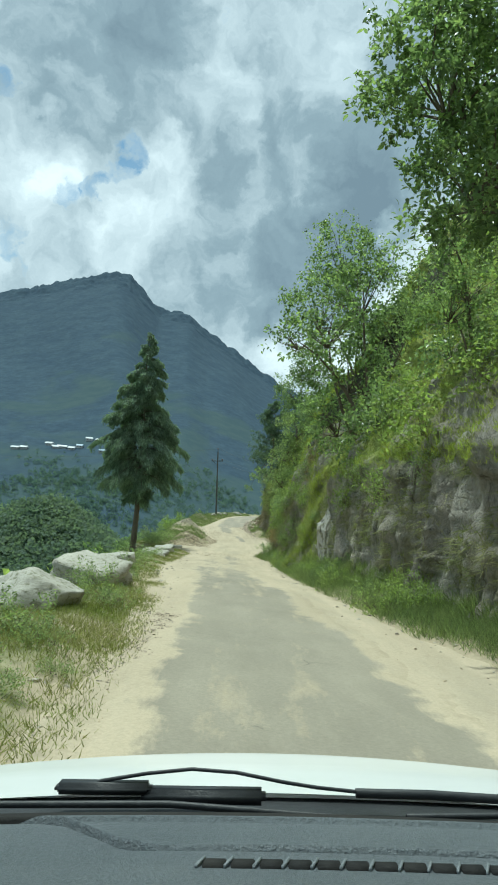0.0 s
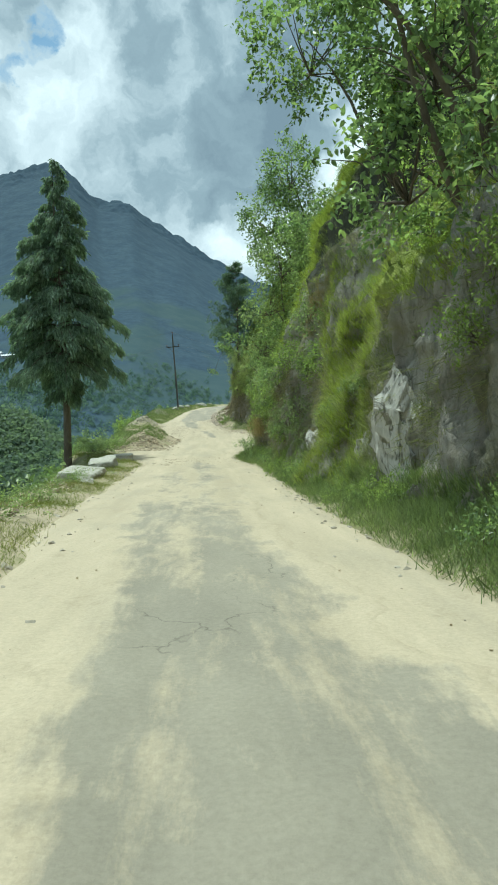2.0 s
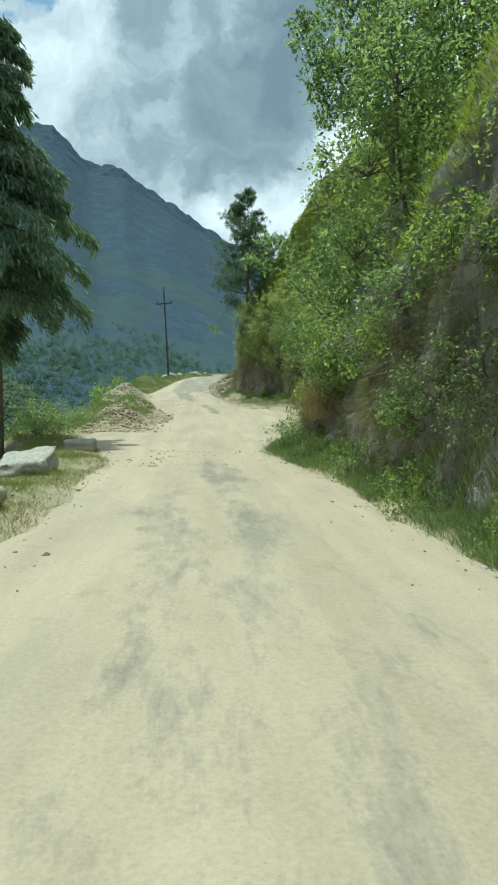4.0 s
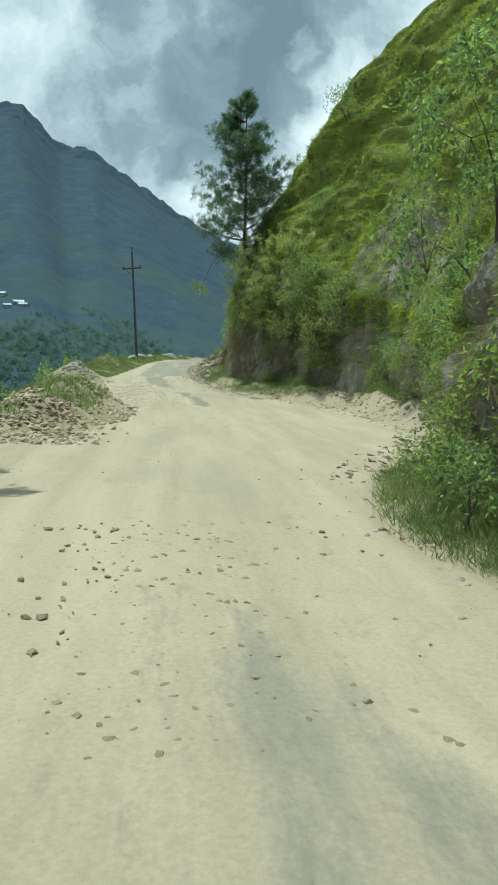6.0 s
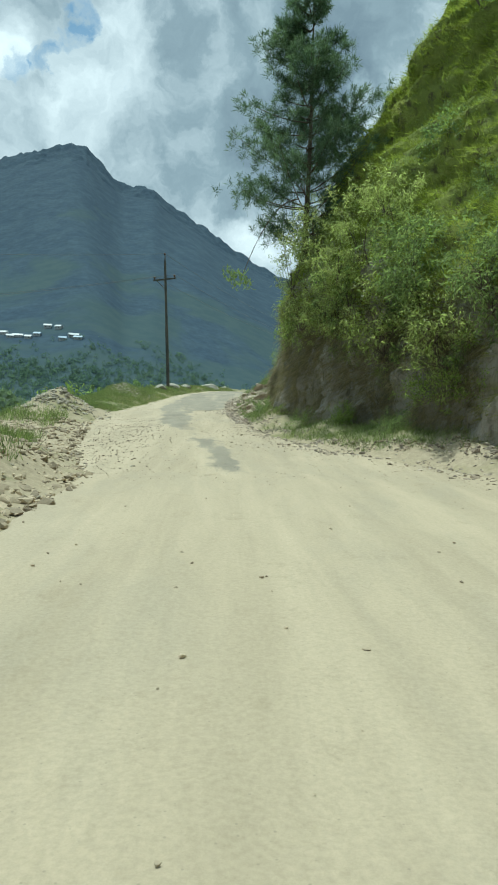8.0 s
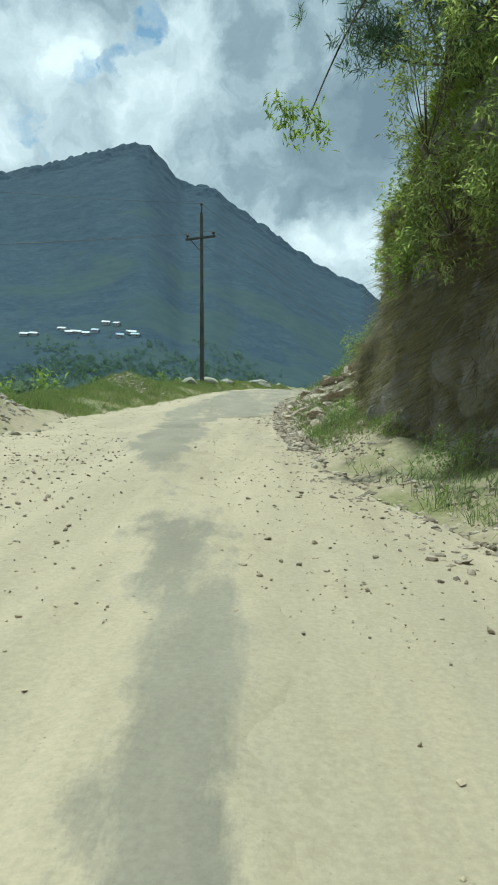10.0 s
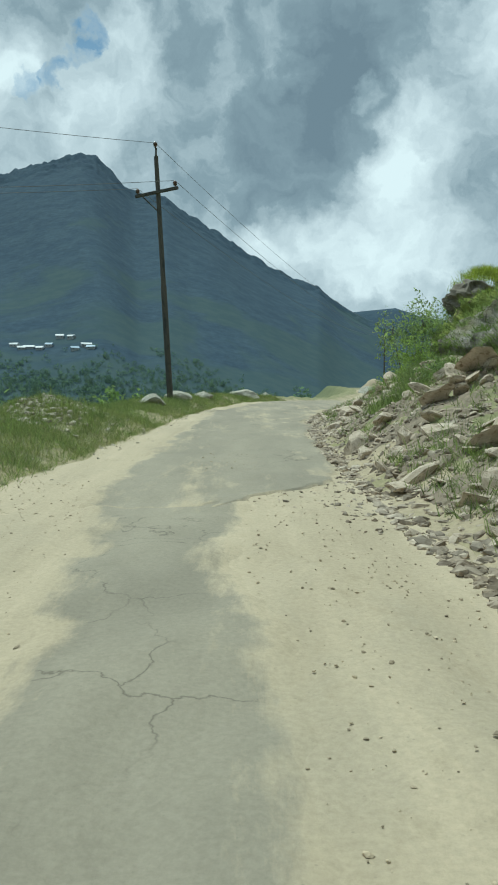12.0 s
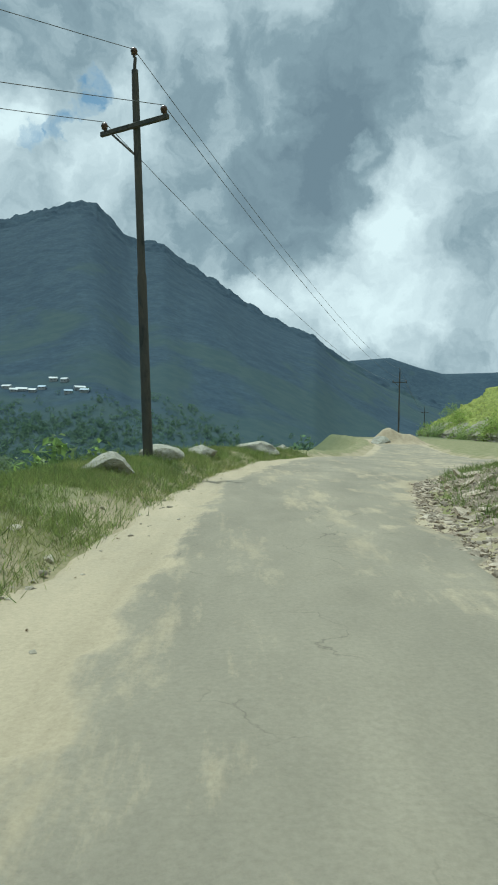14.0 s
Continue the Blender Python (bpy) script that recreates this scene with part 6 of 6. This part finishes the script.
lawn("dry_brush", at, 0.42, "rust_grass", "patch of rust-brown dead brush at the foot of the cliff", 76, 26, 0.5, 0.006, np.tile(np.array([-0.3, -0.2, 0.5]), (90, 1)), 0.2)


def outcrop(x, y, z, sx, sy, sz, seed, material="pale_rock", label="pale fractured rock jutting from the cliff face"):
    """A fractured, ledged mass of pale rock."""
    bm = rock_mesh(seed, level=5)
    for v in bm.verts:
        p = v.co.copy()
        d = p.normalized()
        a, c = np.array(p.y * 3 + p.x * 2 + 0.6 * noise.noise(p * 2)), np.array(p.z * 2.2 + 0.7 * noise.noise(p * 1.7))
        v.co += d * (0.26 * float(lattice(np.floor(a), np.floor(c), seed)) + 0.12 * float(lattice(np.floor(a * 2.3), np.floor(c * 2.1), seed + 1)) + 0.10 * noise.noise(p * 5) + 0.05 * noise.noise(p * 12))
    me = bpy.data.meshes.new("rock_outcrop")
    bm.to_mesh(me)
    bm.free()
    me.materials.append(M[material])
    ob = new("rock_outcrop", me)
    ob.matrix_basis = Matrix.LocRotScale((x, y, z), Euler((0.1, -0.12, 0.2)), Vector((sx, sy, sz)))
    tagged(ob, label, "rock", "outcrops on the cliff")


outcrop(3.45, 28.5, -0.5, 0.5, 1.05, 1.3, 201)
outcrop(3.6, 30.9, -1.3, 0.5, 0.7, 0.8, 202)
outcrop(8.2, 118.6, -0.4, 1.3, 1.3, 1.2, 205, "rock", "dark overhanging rock with a cap of grass")
outcrop(3.45, 38.5, -1.9, 0.5, 0.7, 0.8, 204)
g = np.random.default_rng(78)
at = np.stack([g.normal(8.2, 0.55, 150), g.normal(118.4, 0.55, 150), np.full(150, 0.0)], -1)
at[:, 2] = 1.0 - 0.5 * ((at[:, 0] - 8.2) ** 2 + (at[:, 1] - 118.6) ** 2)
lawn("cap_grass", at, 0.32, "tussock", "bright grass growing on top of the overhanging rock", 78, 14, 0.6, 0.012, None, 0.12)


# ---- the car, standing where the drive begins ----
def box_part(name, size, at, material, parent, bevel=0.02, label="", turn=(0, 0, 0)):
    bm = bmesh.new()
    bmesh.ops.create_cube(bm, size=1, matrix=Matrix.Diagonal((*size, 1)))
    if bevel:
        bmesh.ops.bevel(bm, geom=list(bm.edges), offset=bevel, segments=2, affect="EDGES")
    bmesh.ops.transform(bm, matrix=Matrix.LocRotScale(at, Euler(turn), None), verts=bm.verts)
    return part(name, bm, material, parent, label, True)


def profile_sheet(name, xs, prof, material, parent, crown=0.0, mid=0.1, half=0.8, label=""):
    """A profile in y and z drawn out along x, bowed down towards both sides."""
    prof = np.asarray(prof, float)
    i = np.arange(len(prof))
    fine = np.linspace(0, len(prof) - 1, (len(prof) - 1) * 4 + 1)
    y, z = np.interp(fine, i, prof[:, 0]), np.interp(fine, i, prof[:, 1])
    gx, gk, f = sheet(np.asarray(xs), np.arange(len(fine)))
    gk = gk.astype(int)
    v = np.stack([gx, y[gk] - 0.5 * crown * ((gx - mid) / half) ** 2, z[gk] - crown * ((gx - mid) / half) ** 2], -1).reshape(-1, 3)
    ob = mesh_ob(name, v, f[:, ::-1], material, True, parent)
    return tagged(ob, label)


def build_car():
    car = thing("car", pose(0, 0, 0, -3.7, -4.3, -1.5), "white hatchback with a grey moulded dashboard, standing on the road", "car")
    profile_sheet("hood", np.linspace(-0.74, 0.94, 40), [(1.06, 1.148), (1.3, 1.112), (1.6, 1.045), (1.85, 0.975), (1.97, 0.935), (2.08, 0.86), (2.16, 0.74)], "white_paint", car, 0.05, label="glossy white bonnet")
    for s in (-1, 1):
        x = 0.1 + s * 0.84
        box_part("side_panel", (0.06, 3.7, 0.62), (x, 0.22, 0.62), "white_paint", car, 0.03)
        for y in (1.42, -1.15):
            wheel = thing("wheel", Matrix.Translation((x - s * 0.02, y, 0.285)), "", "")
            wheel.parent = car
            a = np.linspace(0, 2 * np.pi, 33)
            bm = bmesh.new()
            rings = []
            for k in range(32):
                rings.append([bm.verts.new((dx, math.cos(a[k]) * r, math.sin(a[k]) * r)) for dx, r in ((-0.07, 0.19), (-0.085, 0.25), (-0.06, 0.285), (0.06, 0.285), (0.085, 0.25), (0.07, 0.19))])
            for k in range(32):
                p, q = rings[k], rings[(k + 1) % 32]
                for j in range(5):
                    bm.faces.new((p[j], p[j + 1], q[j + 1], q[j]))
            part("tyre", bm, "rubber", wheel, smooth=True)
            bm = bmesh.new()
            bmesh.ops.create_cone(bm, cap_ends=True, segments=24, radius1=0.19, radius2=0.16, depth=0.1, matrix=Matrix.Rotation(radians(90), 4, "Y"))
            part("rim", bm, "steel", wheel)
        pts = [(x - s * 0.06, 1.02, 1.02), (x - s * 0.14, 0.5, 1.45), (x - s * 0.22, -0.02, 1.735)]
        v, f = tube(pts, [0.045, 0.04, 0.04], 8)
        mesh_ob("pillar", v, f, "white_paint", True, car)
        v, f = tube([(x - s * 0.06, -1.5, 0.92), (x - s * 0.22, -1.2, 1.72)], [0.06, 0.05], 8)
        mesh_ob("pillar", v, f, "white_paint", True, car)
        v, f = tube([(x - s * 0.06, -0.35, 0.92), (x - s * 0.2, -0.35, 1.72)], [0.05, 0.04], 8)
        mesh_ob("pillar", v, f, "white_paint", True, car)
    box_part("roof", (1.28, 1.25, 0.05), (0.1, -0.66, 1.755), "white_paint", car, 0.02)
    box_part("bumper", (1.7, 0.16, 0.45), (0.1, 2.10, 0.50), "white_paint", car, 0.06)
    box_part("tailgate", (1.66, 0.08, 0.65), (0.1, -1.62, 0.65), "white_paint", car, 0.03)
    box_part("floor_pan", (1.6, 3.5, 0.05), (0.1, 0.2, 0.34), "black_plastic", car, 0.0)
    # scuttle, seal and dashboard
    profile_sheet("scuttle", np.linspace(-0.74, 0.94, 20), [(1.08, 1.135), (1.0, 1.142), (0.93, 1.150), (0.905, 1.146), (0.90, 1.05)], "black_plastic", car, 0.03)
    profile_sheet("seal", np.linspace(-0.74, 0.94, 24), [(0.905, 1.14), (0.90, 1.178), (0.88, 1.180), (0.872, 1.165)], "rubber", car, 0.03)
    dash = profile_sheet("dashboard", np.linspace(-0.70, 0.90, 60), [(0.885, 1.10), (0.876, 1.172), (0.855, 1.181), (0.80, 1.185), (0.755, 1.187), (0.742, 1.195), (0.728, 1.196), (0.70, 1.199), (0.66, 1.206), (0.60, 1.217), (0.52, 1.222), (0.44, 1.19), (0.40, 1.10), (0.38, 0.85)], "dash_plastic", car, 0.02, 0.12, 0.7, "grained grey plastic dashboard")
    # raised pad whose outline narrows to a point at its outer end
    ridge = [(-0.20, 0.865), (-0.128, 0.84), (-0.085, 0.80), (-0.05, 0.768), (-0.005, 0.75), (0.06, 0.742), (0.2, 0.74), (0.66, 0.742)]
    gt, gx, f = sheet(np.linspace(0, 1, 40), np.linspace(-0.198, 0.66, 150))
    front = np.interp(gx, [p[0] for p in ridge], [p[1] for p in ridge])
    gy = front + (0.868 - front) * gt
    gz = np.interp(-gy, [-0.876, -0.855, -0.80, -0.755, -0.742, -0.728], [1.172, 1.181, 1.185, 1.187, 1.195, 1.196]) - 0.02 * ((gx - 0.12) / 0.7) ** 2
    gy = gy - 0.01 * ((gx - 0.12) / 0.7) ** 2
    rim = np.minimum(gt, 1 - gt) * (0.868 - front)
    gz = gz - 0.002 + 0.012 * smooth(rim / 0.008) - 0.007 * smooth((rim - 0.008) / 0.012)
    mesh_ob("pad", np.stack([gx, gy, gz], -1).reshape(-1, 3), f[:, ::-1], "dash_plastic", True, dash)
    # vent openings: black plates laid on the dash, giving their inner shade as colour
    for k in range(12):
        x = 0.066 + k * 0.0297
        box_part("vent_shade_plate", (0.0245, 0.020, 0.003), (x, 0.698, 1.2012 - 0.02 * ((x - 0.12) / 0.7) ** 2), "rubber", dash, 0.001)
        box_part("vent_bar", (0.0026, 0.022, 0.004), (x - 0.0148, 0.698, 1.2026 - 0.02 * ((x - 0.12) / 0.7) ** 2), "dash_trim", dash, 0.0, "", (0, 0, -0.35))
    # wipers at rest over the scuttle
    for pts, r in (([(-0.14, 1.0, 1.172), (-0.119, 1.0, 1.182), (-0.053, 1.0, 1.193), (0.013, 1.0, 1.200), (0.078, 1.0, 1.196), (0.144, 1.0, 1.184), (0.193, 1.0, 1.177), (0.25, 1.0, 1.172)], 0.0028),
                   ([(0.25, 1.0, 1.170), (0.355, 1.0, 1.169), (0.46, 1.0, 1.164), (0.62, 1.0, 1.155)], 0.007)):
        v, f = tube(pts, [r] * len(pts), 8)
        mesh_ob("wiper_arm", v, f, "black_plastic", True, car)
    for pts, r in (([(-0.26, 0.93, 1.172), (-0.011, 0.93, 1.176), (0.089, 0.93, 1.170), (0.218, 0.93, 1.162)], 0.005),
                   ([(0.307, 0.92, 1.168), (0.337, 0.92, 1.169), (0.46, 0.92, 1.172), (0.66, 0.92, 1.165)], 0.0045)):
        v, f = tube(pts, [r] * len(pts), 8)
        mesh_ob("wiper_blade", v, f, "black_plastic", True, car)
    box_part("wiper_pivot", (0.14, 0.03, 0.016), (-0.115, 1.0, 1.173), "black_plastic", car, 0.006)
    box_part("wiper_link", (0.18, 0.03, 0.02), (0.03, 1.0, 1.164), "black_plastic", car, 0.006)
    box_part("washer_jet", (0.035, 0.03, 0.022), (0.66, 1.30, 1.095), "black_plastic", car, 0.008)


build_car()
